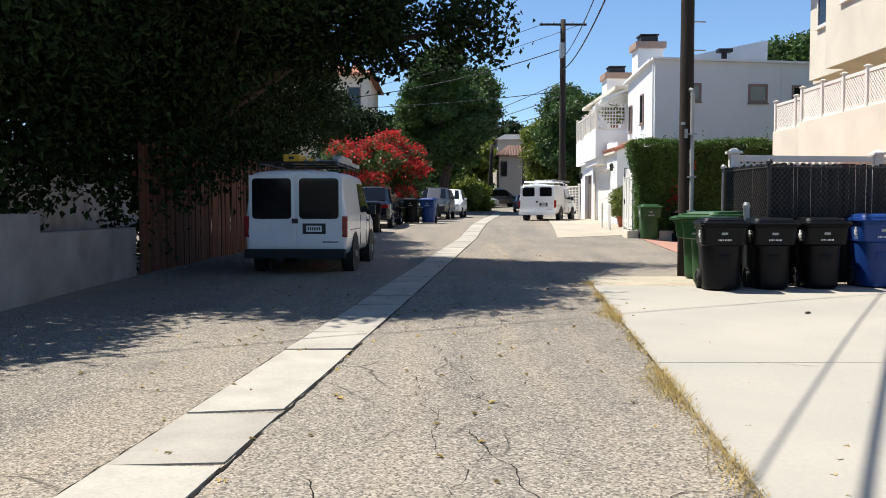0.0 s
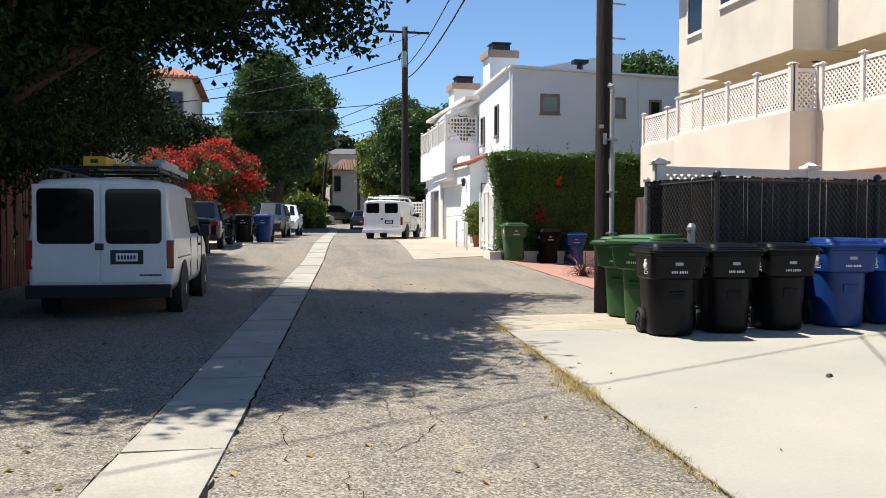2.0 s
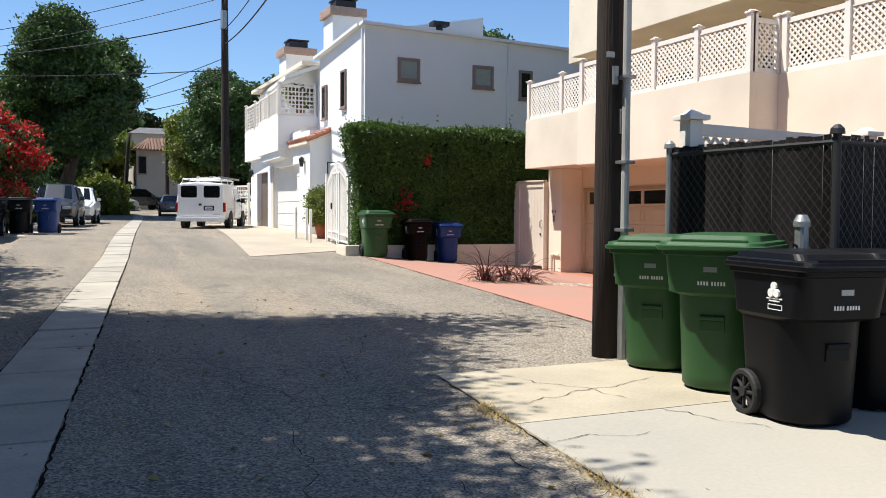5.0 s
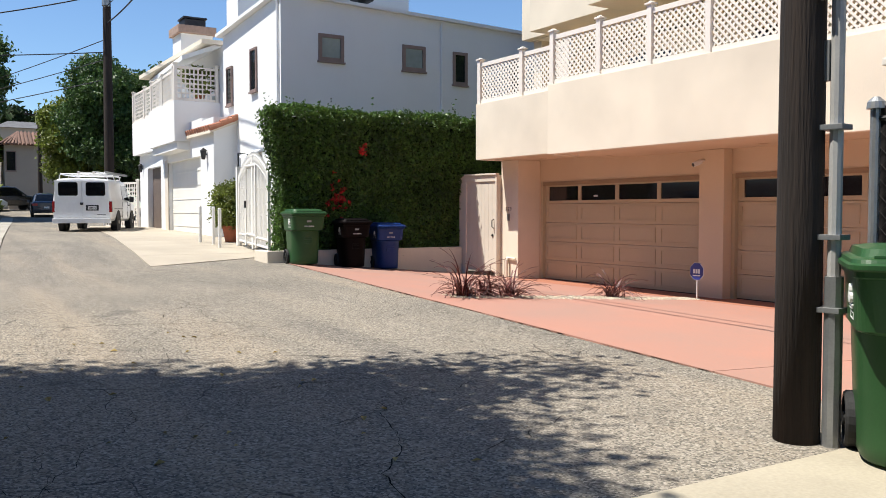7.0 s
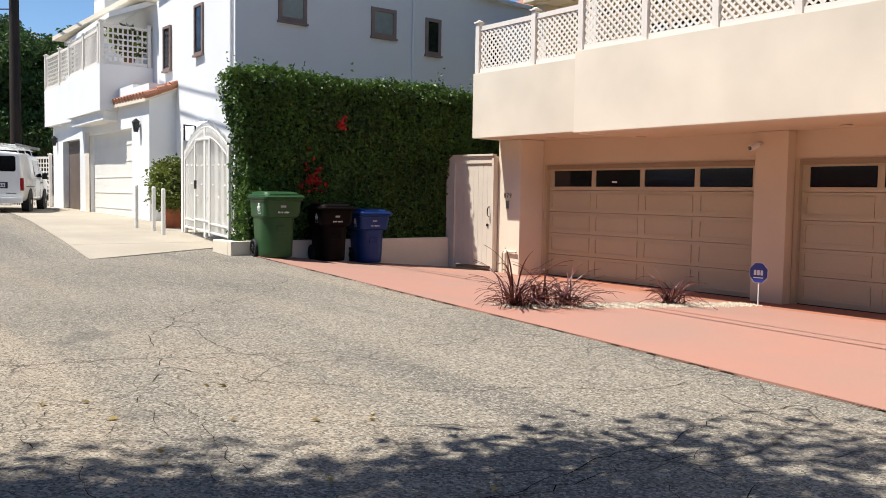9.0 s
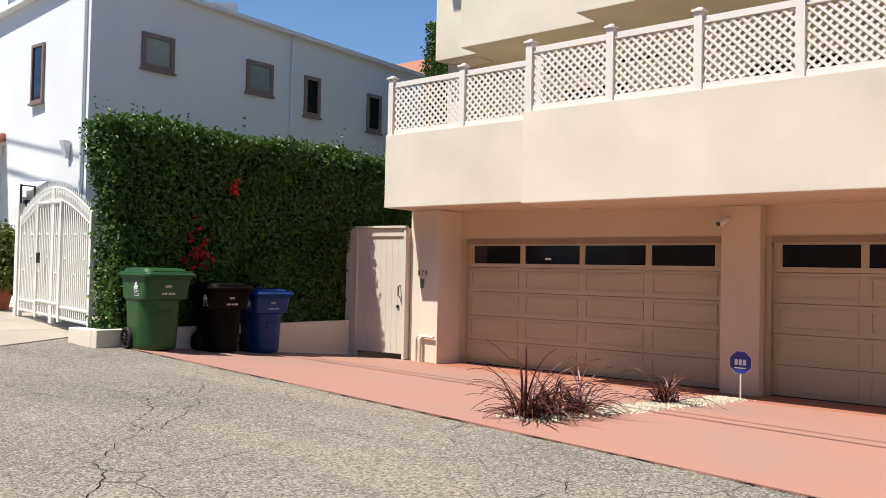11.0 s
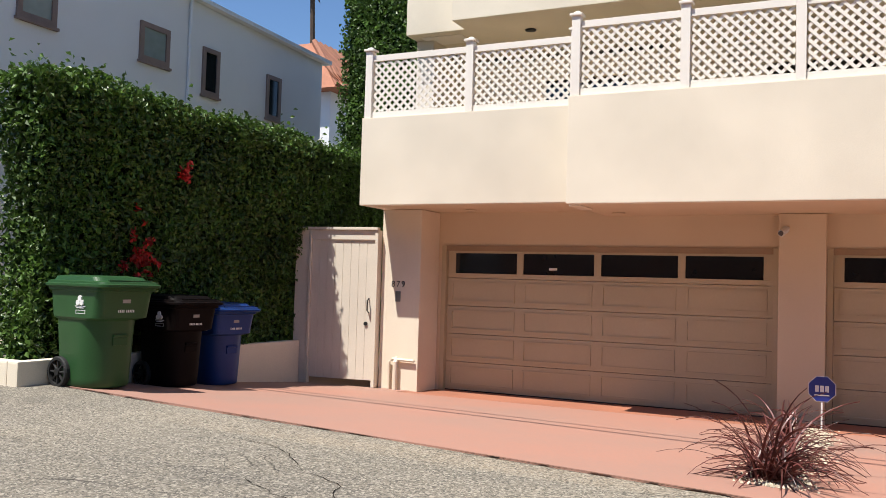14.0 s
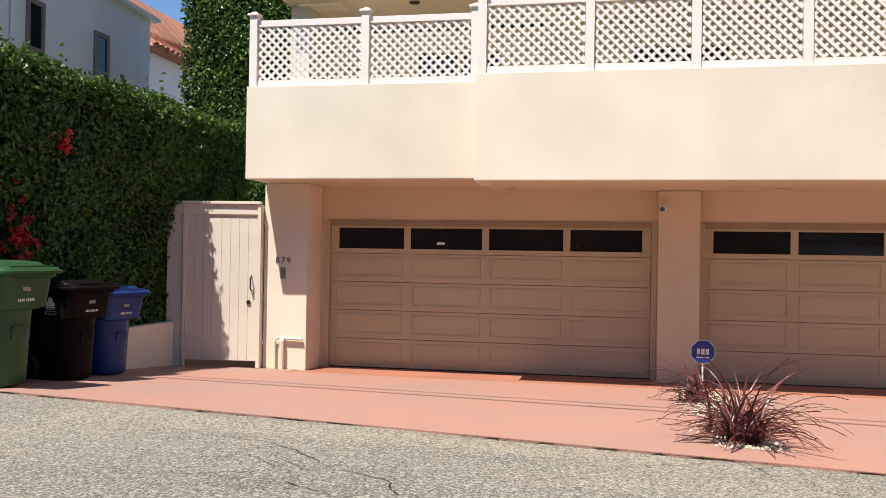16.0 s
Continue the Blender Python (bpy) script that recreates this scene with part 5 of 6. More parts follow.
def car(x, y, turn, label, paint, L=4.6, W=1.82, H=1.5, suv=False, category="car", name="parked_car"):
    """A parked car, rear at -y: loft body with hood, cabin and boot, glass, lamps, wheels."""
    t = thing(name, label, category, pose(x, y, gz(x, y), rz=turn))
    h, zb = W / 2, 0.92 if not suv else 1.05
    zs = 0.28 if not suv else 0.36
    rear = 0.35 if suv else 0.95
    R = [body_ring(0, h - 0.14, h - 0.12, h - 0.22, zs + 0.12, zb - 0.12, zb - 0.02), body_ring(0.14, h - 0.04, h - 0.02, h - 0.14, zs, zb - 0.02, zb + 0.06), body_ring(rear, h - 0.02, h, h - 0.13, zs, zb, zb + 0.09),
         body_ring(rear + 0.55, h - 0.02, h + 0.01, h - 0.26, zs, zb, H - 0.06), body_ring(L * 0.45, h - 0.02, h + 0.01, h - 0.24, zs, zb, H), body_ring(L * 0.58, h - 0.02, h + 0.01, h - 0.25, zs, zb, H - 0.05),
         body_ring(L * 0.74, h - 0.02, h, h - 0.12, zs, zb - 0.03, zb + 0.06), body_ring(L - 0.3, h - 0.05, h - 0.04, h - 0.16, zs, zb - 0.14, zb - 0.07), body_ring(L, h - 0.18, h - 0.16, h - 0.28, zs + 0.08, zb - 0.26, zb - 0.22)]
    b = part("body", loft(bmesh.new(), R), paint, t)
    bv = b.modifiers.new("bevel", "BEVEL")
    bv.width, bv.segments, bv.limit_method, bv.angle_limit = 0.03, 2, "ANGLE", radians(25)
    for yy in (L * 0.2, L * 0.8):
        for sx in (-1, 1):
            wheel(t, sx * (h - 0.1), yy, 0.33, 0.2, CHROME)
    zt = H - 0.12
    for sx in (-1, 1):
        bm = bmesh.new()
        vs = []
        for o in (0.012, -0.02):
            for yy, zz in ((rear + 0.25, zb + 0.06), (L * 0.68, zb + 0.04), (L * 0.56, zt), (rear + 0.62, zt)):
                k = (zz - zb) / (H - zb)
                vs.append(bm.verts.new((sx * (h + 0.01 - k * 0.24 + o), yy, zz)))
        for f in ((0, 1, 2, 3), (7, 6, 5, 4), (0, 4, 5, 1), (1, 5, 6, 2), (2, 6, 7, 3), (3, 7, 4, 0)):
            bm.faces.new([vs[i] for i in f])
        bmesh.ops.recalc_face_normals(bm, faces=bm.faces)
        part("side_window", bm, GLASSB, t)
        part("tail_light", B(sx * (h - 0.24) - 0.17, sx * (h - 0.24) + 0.17, -0.01, 0.12, zb - 0.2, zb - 0.06, 0.02), REDLENS, t)
        part("headlight", B(sx * (h - 0.36) - 0.15, sx * (h - 0.36) + 0.15, L - 0.14, L + 0.012, zb - 0.36, zb - 0.24, 0.02), CLEARLENS, t)
        part("mirror", B(min(sx * (h + 0.02), sx * (h + 0.18)), max(sx * (h + 0.02), sx * (h + 0.18)), L * 0.64, L * 0.68, zb + 0.02, zb + 0.16, 0.02), paint, t)
    for y0, y1, z0, z1, nm in ((rear - 0.02, rear + 0.52, zb + 0.12, H - 0.06, "rear_window"), (L * 0.735, L * 0.585, zb + 0.09, H - 0.06, "windscreen")):
        bm = bmesh.new()
        o = 0.02 if y1 > y0 else -0.02
        loft(bm, [[(-h + 0.26, y0 - o, z0), (h - 0.26, y0 - o, z0), (h - 0.36, y1 - o, z1), (-h + 0.36, y1 - o, z1)], [(-h + 0.26, y0 + o, z0), (h - 0.26, y0 + o, z0), (h - 0.36, y1 + o, z1), (-h + 0.36, y1 + o, z1)]])
        part(nm, bm, GLASSB, t)
    part("bumper", B(-h + 0.12, h - 0.12, -0.05, 0.06, zs + 0.06, zs + 0.2, 0.02), METALD, t)
    part("grille", B(-0.35, 0.35, L - 0.05, L + 0.015, zb - 0.42, zb - 0.27, 0.01), METALD, t)
    part("licence_plate", B(-0.15, 0.15, -0.058, -0.02, zb - 0.36, zb - 0.25), LABELW, t)
    return t


car(-3.35, 11.6, -5, "dark parked hatchback with red tail lamps", CARBLACK, 4.5, 1.85, 1.75, True)
car(-0.35, 28.2, 174, "dark grey pickup parked facing the alley mouth", CARGREY, 5.0, 1.9, 1.75, True, "truck", "parked_truck")
car(0.55, 33.8, 174, "white parked car behind the grey truck", VANW, 4.7, 1.85, 1.75, True)
car(0.9, 56.5, -80, "silver parked hatchback in the far yard", CARSILVER, 4.3, 1.75, 1.5)
car(3.1, 58.5, -75, "black parked sport utility car in the far yard", CARBLACK, 4.8, 1.9, 1.75, True)
car(6.6, 47.0, -6, "dark blue parked car at the alley's far end", CARBLUE, 4.5, 1.8, 1.5)

# ---- left side: low wall, redwood fence ----
lw = thing("low_wall", "grey rendered low garden wall with stains", "wall", kind="structure")
part("wall", B(-6.3, -5.95, -11.6, -7.75, -0.2, 0.98, 0.03), GREYBLOCK, lw)
part("pier", B(-6.35, -5.9, -24, -11.6, -0.2, 1.24, 0.03), GREYBLOCK, lw)
wf = thing("redwood_fence", "weathered redwood board fence in deep shade", "fence")
brd = None
for i in range(118):
    y = -7.6 + i * 0.155
    hgt = 2.35 + 0.12 * math.sin(i * 1.7)
    if brd is None:
        brd = part("board", B(-0.012, 0.012, 0.0, 0.148, 0.0, 2.4, 0.003), REDWOOD, wf)
        o = brd
    else:
        o = new("board", brd.data)
        o.parent = wf
    o.matrix_basis = pose(-5.95 + 0.05 * (y + 7.6) + rng.normal(0, 0.006), y, gz(-6, y) + rng.normal(0, 0.02), 0, rng.normal(0, 0.5), 0)
for z in (0.5, 1.9):
    part("rail", B(-6.06, -6.0, -7.6, 10.6, z, z + 0.09, m=pose(0, 0, 0)), REDWOOD, wf)
bw = thing("rear_wall", "grey rendered boundary walls closing the lot", "wall", kind="structure")
part("wall", B(-14, -13.6, -46, 40, -0.5, 3.2), GREYBLOCK, bw)
part("wall", B(-14, 20, -46.5, -46.1, -0.8, 3.2), GREYBLOCK, bw)

# ---- plants ----


def clumps(rng, ellipsoids, count, inner=0.55, clump=0.0):
    """Places spread through the outer part of ellipsoids (cx, cy, cz, rx, ry, rz), gathered in clumps."""
    vol = np.array([e[3] * e[4] * e[5] for e in ellipsoids]) ** 0.75
    pick = rng.choice(len(ellipsoids), count, p=vol / vol.sum())
    d = rng.normal(size=(count, 3))
    d /= np.linalg.norm(d, axis=1)[:, None]
    r = inner + (1 - inner) * rng.uniform(0, 1, count) ** 0.5
    e = np.array(ellipsoids)[pick]
    return e[:, :3] + d * r[:, None] * e[:, 3:], d


def crown(name, rng, ellipsoids, n_clump, per, spread, size, material, parent, label=""):
    """A leaf crown: many leaf clumps through the given lobes."""
    c, d = clumps(rng, ellipsoids, n_clump)
    p = np.repeat(c, per, 0) + rng.normal(size=(n_clump * per, 3)) * spread * np.array([1, 1, 0.7])
    v, f = leaves(p, size, rng, 1.7)
    return stuff(pyd(name, v, f, material, parent, label))


def limbs(rng, base, top, r, targets, material, parent):
    """A tapered trunk and limbs reaching to the given places."""
    base, top = Vector(base), Vector(top)
    pts = [base.lerp(top, k / 5) + Vector((rng.normal(0, r * 0.3), rng.normal(0, r * 0.3), 0)) for k in range(6)]
    part("trunk", tube(bmesh.new(), pts, r * 1.25, 12, r * 0.6), material, parent)
    for q in targets:
        q = Vector(q)
        s = pts[3].lerp(pts[5], rng.uniform(0, 1))
        mid = s.lerp(q, 0.5) + Vector((rng.normal(0, 0.25), rng.normal(0, 0.25), 0.35))
        part("limb", tube(bmesh.new(), [s, s.lerp(mid, 0.5), mid, mid.lerp(q, 0.6), q], r * 0.45, 7, r * 0.08), material, parent)


def lobes(rng, centre, radius, n, lobe, squash=0.8):
    """Overlapping lobes on a squashed ball, for a crown with an uneven outline."""
    out = []
    for k in range(n):
        d = rng.normal(size=3)
        d /= np.linalg.norm(d)
        q = rng.uniform(0.45, 1.0)
        s = lobe * rng.uniform(0.65, 1.25)
        out.append((centre[0] + d[0] * radius * q, centre[1] + d[1] * radius * q, centre[2] + d[2] * radius * q * squash, s, s, s * 0.75))
    return out


def tree(name, rng, base, centre, radius, n, lobe, squash, n_clump, per, spread, size, leaf, label, r=0.25):
    t = thing(name, label, "tree")
    lb = lobes(rng, centre, radius, n, lobe, squash)
    limbs(rng, base, (centre[0], centre[1], centre[2] - radius * squash * 0.35), r, [e[:3] for e in lb[:10]], BARK, t)
    crown("crown", rng, lb, n_clump, per, spread, size, leaf, t)
    return t


R1 = np.random.default_rng(11)
# big dark tree overhanging the alley
oak = thing("overhanging_tree", "large dense dark green tree overhanging fence and van", "tree")
# the two lobes at x -12.6 are added out of view to block western skylight
OL = [(-11.0, -13.5, 6.6, 3.0, 3.0, 3.6), (-9.0, -9.0, 6.8, 3.4, 3.4, 4.2), (-6.8, -9.5, 5.2, 1.8, 2.4, 2.2), (-5.6, -6.5, 5.6, 2.2, 2.6, 2.4), (-7.5, -4.0, 6.5, 3.4, 3.4, 4.2), (-4.6, -3.8, 6.6, 2.4, 2.4, 2.2), (-6.2, 0.5, 6.2, 2.4, 3.0, 2.8), (-6.5, 4.5, 6.0, 2.6, 3.0, 3.2),
      (-2.8, -5.3, 7.2, 1.8, 2.0, 1.5), (-1.5, -4.6, 7.2, 1.5, 1.4, 1.2), (-3.2, -8.0, 7.4, 1.6, 2.0, 1.4), (-2.3, -6.1, 7.6, 1.4, 1.6, 1.2), (0.5, -4.3, 6.6, 1.0, 0.7, 0.8), (0.2, -4.5, 5.2, 0.9, 0.9, 0.6), (-1.2, -4.5, 5.1, 1.3, 1.4, 0.8), (-2.8, -4.5, 5.2, 1.5, 1.8, 1.0), (-3.8, -6.0, 8.0, 2.2, 2.5, 1.6), (-5.2, -10.3, 7.2, 1.7, 2.0, 1.8), (-7.2, -13.0, 4.2, 1.4, 2.6, 2.0), (-7.4, -7.5, 3.4, 1.2, 3.0, 1.6), (-3.4, -8.8, 5.6, 1.6, 1.6, 1.2), (-5.4, -9.3, 9.2, 2.2, 2.2, 1.6), (-4.4, -4.5, 9.2, 2.8, 2.8, 1.8), (-6.0, 8.5, 5.2, 2.0, 2.5, 1.8), (-12.6, -18.0, 6.5, 3.0, 4.0, 4.5), (-12.6, -24.0, 6.5, 3.0, 4.0, 4.5),
      (-3.9, -10.4, 6.6, 1.6, 1.5, 1.1), (-7.6, -14.2, 6.2, 1.3, 1.3, 1.0), (-4.6, -7.6, 6.6, 1.8, 1.8, 1.3), (-3.0, -9.9, 7.6, 1.2, 1.2, 0.9)]
limbs(R1, (-6.7, -3.6, 0), (-6.0, -4.2, 4.2), 0.36, [e[:3] for e in OL], BARK, oak)
crown("crown", R1, OL, 11500, 32, 0.27, 0.085, OAK, oak)
c, d = clumps(R1, [(-8.5, -10.5, 2.6, 1.6, 4.2, 2.4), (-8.3, -16.5, 3.0, 1.8, 5.0, 2.8), (-7.6, -2, 3.0, 1.0, 5, 1.6), (-7.0, 7.0, 3.0, 1.2, 5, 2.2), (-5.7, -5.8, 3.0, 0.7, 2.2, 1.3), (-5.5, -2.5, 3.2, 0.6, 2.5, 1.0), (-6.2, -6.8, 1.6, 0.5, 1.0, 1.3)], 1700)
p = np.repeat(c, 26, 0) + R1.normal(size=(1700 * 26, 3)) * 0.3
v, f = leaves(p, 0.095, R1)
sh = thing("shrubs", "dark ivy-like shrubs behind the low wall", "shrub")
stuff(pyd("foliage", v, f, OAK, sh))

tree("tall_tree", np.random.default_rng(3), (0.2, 46, 0.7), (0.2, 46, 9.2), 4.0, 80, 1.05, 1.35, 5600, 26, 0.27, 0.14, LEAF, "tall dense green broadleaf tree beside the alley", 0.4)
tree("small_tree", np.random.default_rng(4), (-6.6, 30, 0.5), (-5.9, 30, 5.6), 2.0, 16, 1.0, 1.2, 900, 22, 0.28, 0.14, OAK, "small dark green tree beside the pink house", 0.2)
tree("far_tree", np.random.default_rng(5), (14.0, 52, 0.8), (12.5, 52, 8.2), 4.2, 34, 1.3, 1.25, 3000, 24, 0.34, 0.16, LEAF, "leafy green tree behind the white house", 0.35)
tree("far_tree", np.random.default_rng(6), (9.2, 56, 0.8), (9.4, 56, 5.8), 2.4, 20, 1.1, 1.4, 1500, 22, 0.3, 0.16, LEAFY, "yellow-green columnar tree at the alley's end", 0.25)
tree("far_tree", np.random.default_rng(8), (26, 40, 0.8), (26, 40, 10.6), 3.4, 24, 1.4, 0.9, 1400, 22, 0.4, 0.2, LEAF, "green tree crown behind the white house roof", 0.35)
tree("far_tree", np.random.default_rng(9), (3.4, 72, 1.0), (3.2, 72, 5.5), 3.2, 14, 1.6, 1.0, 700, 12, 0.5, 0.45, LEAFY, "pale green trees before the taupe house", 0.25)
tree("far_tree", np.random.default_rng(10), (-4.5, 58, 0.9), (-3.5, 56, 4.5), 3.4, 14, 1.8, 1.0, 900, 12, 0.45, 0.4, LEAF, "green undergrowth trees near the alley end", 0.25)
for k, (x, y, z, rr) in enumerate(((2.2, 50, 2.6, 1.6), (-1.2, 50, 2.4, 1.7), (-3.6, 33, 2.6, 1.4), (-1.9, 36, 2.2, 1.1))):
    q = np.random.default_rng(30 + k)
    s = thing("shrub", "rounded green shrub under the tall tree", "shrub")
    crown("foliage", q, lobes(q, (x, y, z - 0.4), rr * 0.8, 8, rr * 0.6, 0.9), 330, 14, 0.25, 0.24, LEAF if k % 2 else LEAFY, s)

bg = thing("bougainvillea", "bougainvillea covered in bright red bracts", "shrub")
q = np.random.default_rng(14)
BL = lobes(q, (-3.3, 21, 2.9), 2.1, 24, 0.7, 0.85) + [(-5.4, 20.5, 4.1, 0.7, 0.8, 0.6), (-1.6, 21, 3.1, 0.7, 0.7, 0.7), (-3.0, 20.8, 4.6, 0.9, 0.8, 0.6)]
limbs(q, (-4.0, 21.4, 0.4), (-3.6, 21.2, 2.6), 0.12, [e[:3] for e in BL[:10]], BARK, bg)
crown("foliage", q, [(e[0], e[1] + 0.1, e[2] - 0.15, e[3] * 0.95, e[4], e[5]) for e in BL], 800, 20, 0.22, 0.1, LEAF, bg)
crown("blossom", q, [(e[0], e[1] - 0.15, e[2] + 0.2, e[3] * 1.0, e[4], e[5] * 0.8) for e in BL], 620, 24, 0.14, 0.075, REDLEAF, bg, "bright red papery bracts")

# ---- clipped hedges ----


def hedge(name, x0, x1, y0, y1, z0, z1, density, size, seed, label, top_shoots=True, lean=0.0):
    q = np.random.default_rng(seed)
    t = thing(name, label, "hedge")
    # solid dark filler behind the leaves, standing in for the hedge's inner shade
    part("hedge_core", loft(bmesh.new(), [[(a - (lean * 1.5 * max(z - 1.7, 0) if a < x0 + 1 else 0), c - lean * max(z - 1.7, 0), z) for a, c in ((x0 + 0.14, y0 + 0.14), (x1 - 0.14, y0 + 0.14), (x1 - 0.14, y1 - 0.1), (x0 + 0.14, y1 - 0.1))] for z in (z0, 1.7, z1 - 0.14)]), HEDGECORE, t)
    P, N = [], []
    for area, mk, nv in (((x1 - x0) * (z1 - z0), lambda n: np.stack([q.uniform(x0, x1, n), np.full(n, y0), q.uniform(z0, z1, n)], 1), (0, -1, 0)),
                         ((y1 - y0) * (z1 - z0), lambda n: np.stack([np.full(n, x0), q.uniform(y0, y1, n), q.uniform(z0, z1, n)], 1), (-1, 0, 0)),
                         ((x1 - x0) * (y1 - y0), lambda n: np.stack([q.uniform(x0, x1, n), q.uniform(y0, y1, n), np.full(n, z1)], 1), (0, 0, 1))):
        n = int(area * density)
        p = mk(n)
        w = np.sin(p[:, 0] * 2.1 + p[:, 2] * 1.3) * 0.05 + np.sin(p[:, 0] * 5.3 - p[:, 2] * 4.1 + p[:, 1] * 3) * 0.035
        p = p + np.array(nv) * (w + q.normal(0, 0.05, n))[:, None] + q.normal(0, 0.03, (n, 3))
        P.append(p)
        N.append(np.tile(np.array(nv) + np.array([0, 0, 0.45]), (n, 1)))
    if top_shoots:
        n = int((x1 - x0) * 22)
        b = np.stack([q.uniform(x0, x1, n), q.uniform(y0, y0 + 0.7, n), np.full(n, z1)], 1)
        hh = q.exponential(0.10, n)
        for k in range(5):
            P.append(b + np.array([0, 0, 1]) * (hh * (k + 1) / 5)[:, None] + q.normal(0, 0.02, (n, 3)))
            N.append(np.tile((0, -0.3, 0.4), (n, 1)))
    P = np.concatenate(P)
    P[:, 1] -= lean * np.clip(P[:, 2] - 1.7, 0, 99)
    P[:, 0] -= lean * 1.5 * np.clip(P[:, 2] - 1.7, 0, 99) * np.clip((x1 - P[:, 0]) / (x1 - x0), 0, 1)
    v, f = leaves(P, size, q, 1.6, np.concatenate(N))
    stuff(pyd("foliage", v, f, HEDGE, t))
    return t


hedge("clipped_hedge", 6.62, 13.6, 7.08, 7.84, 0.4, 3.62, 2400, 0.046, 21, "tall clipped green hedge beside the garages", lean=0.15)
hedge("column_hedge", 15.65, 19.0, 5.7, 9.2, 0.0, 7.6, 1100, 0.058, 22, "tall clipped column hedge beside the apartment building", False)
rf = thing("red_flowers", "small red flower sprays growing through the hedge", "flower")
q = np.random.default_rng(23)
c = np.concatenate([q.normal(0, 1, (26, 3)) * [0.12, 0.03, 0.2] + [7.8, 6.93, 1.75], q.normal(0, 1, (8, 3)) * [0.03, 0.03, 0.05] + [8.35, 6.8, 2.8]])
v, f = leaves(np.repeat(c, 6, 0) + q.normal(0, 0.03, (len(c) * 6, 3)), 0.05, q)
stuff(pyd("petals", v, f, REDLEAF, rf))

# ---- potted shrub by the arched gate ----
pt = thing("potted_shrub", "green shrub in terracotta pot by the gate", "plant", pose(7.25, 12.9, gz(7.25, 12.9) + 0.014))
part("pot", loft(bmesh.new(), [rrect(0.34, 0.34, 0.165, 0, 5), rrect(0.5, 0.5, 0.245, 0.38, 5), rrect(0.56, 0.56, 0.275, 0.38, 5), rrect(0.56, 0.56, 0.275, 0.46, 5)]), TERRA, pt)
crown("foliage", np.random.default_rng(25), [(0, 0, 0.75, 0.45, 0.5, 0.35), (0.0, 0.1, 1.2, 0.42, 0.5, 0.42)], 260, 22, 0.1, 0.055, LEAFY, pt)


# ---- strap-leaf clumps, gravel bed, dry grass ----
def strap_clump(x, y, n, length, seed):
    q = np.random.default_rng(seed)
    t = thing("strap_leaf_plant", "burgundy strap-leaved plant in the gravel bed", "plant", pose(x, y, gz(x, y) + 0.012), group="burgundy strap plants")
    v, f = [], []
    for i in range(n):
        a = q.uniform(0, 2 * math.pi)
        L = length * q.uniform(0.45, 1.2)
        start, bend = q.uniform(0.35, 1.45), q.uniform(0.9, 2.2)
        w = q.uniform(0.006, 0.013)
        pos = Vector((q.normal(0, 0.07), q.normal(0, 0.07), 0))
        o = len(v)
        side = Vector((-math.sin(a), math.cos(a), 0)) * w
        for k in range(9):
            s = 1 - (k / 8) ** 3 * 0.95
            v += [tuple(pos + side * s + Vector((0, 0, w * 0.5))), tuple(pos), tuple(pos - side * s + Vector((0, 0, w * 0.5)))]
            ang = start - bend * (k / 8) ** 1.3
            pos = pos + Vector((math.cos(a) * math.cos(ang), math.sin(a) * math.cos(ang), math.sin(ang))) * L / 8
            pos.z = max(pos.z, 0.01)
        for k in range(8):
            f += [(o + 3 * k + j, o + 3 * k + j + 1, o + 3 * k + j + 4, o + 3 * k + j + 3) for j in (0, 1)]
    stuff(pyd("leaves", v, f, CORDY, t))


for x, y, n, L, s in ((6.45, -0.4, 95, 0.74, 41), (7.25, -0.45, 80, 0.62, 42), (9.45, -0.3, 75, 0.66, 43), (6.9, -0.35, 60, 0.6, 45)):
    strap_clump(x, y, n, L, s)
q = np.random.default_rng(44)
bed = thing("gravel_bed", "strip of pale gravel between the driveways", "gravel", kind="structure")
v, f = [], []
for i in range(4200):
    x = q.uniform(6.2, 11.2)
    y = -0.45 + q.normal(0, 0.11) + 0.02 * math.sin(x * 3)
    r = q.uniform(0.008, 0.02)
    o, z = len(v), gz(x, y) + 0.015
    a = q.uniform(0, 2)
    v += [(x + r * math.cos(a + k * 2.09), y + r * math.sin(a + k * 2.09), z) for k in range(3)] + [(x, y, z + r * 1.1)]
    f += [(o, o + 1, o + 3), (o + 1, o + 2, o + 3), (o + 2, o, o + 3)]
stuff(pyd("stones", v, f, GRAVEL, bed))
q = np.random.default_rng(46)
grass = thing("dry_grass", "dry straw-coloured grass along the slab's edge", "grass")
v, f = [], []
for i in range(10000):
    y = q.uniform(-22.5, -9.2)
    dens = 0.5 + 0.5 * math.sin(y * 2.3) * math.sin(y * 0.9 + 1)
    if q.uniform() > 0.08 + dens:
        continue
    x = near_edge(y) - abs(q.normal(0.0, 0.05 + 0.06 * dens * dens)) + 0.02
    a, h, w = q.uniform(0, 6.28), q.uniform(0.01, 0.055) * (0.5 + dens), 0.0035
    o, z = len(v), gz(x, y)
    tip = (x + math.cos(a) * h * 1.3, y + math.sin(a) * h * 1.3, z + h)
    v += [(x - w * math.sin(a), y + w * math.cos(a), z), (x + w * math.sin(a), y - w * math.cos(a), z), tip]
    f.append((o, o + 1, o + 2))
stuff(pyd("blades", v, f, STRAW, grass))

# ---- yard sign ----
sg = thing("yard_sign", "small blue octagonal security sign on white stake", "sign", pose(11.15, -0.56, gz(11.15, -0.56)))
part("stake", tube(bmesh.new(), [(0, 0, -0.1), (0, 0, 0.4)], 0.011, 8), LABELW, sg)


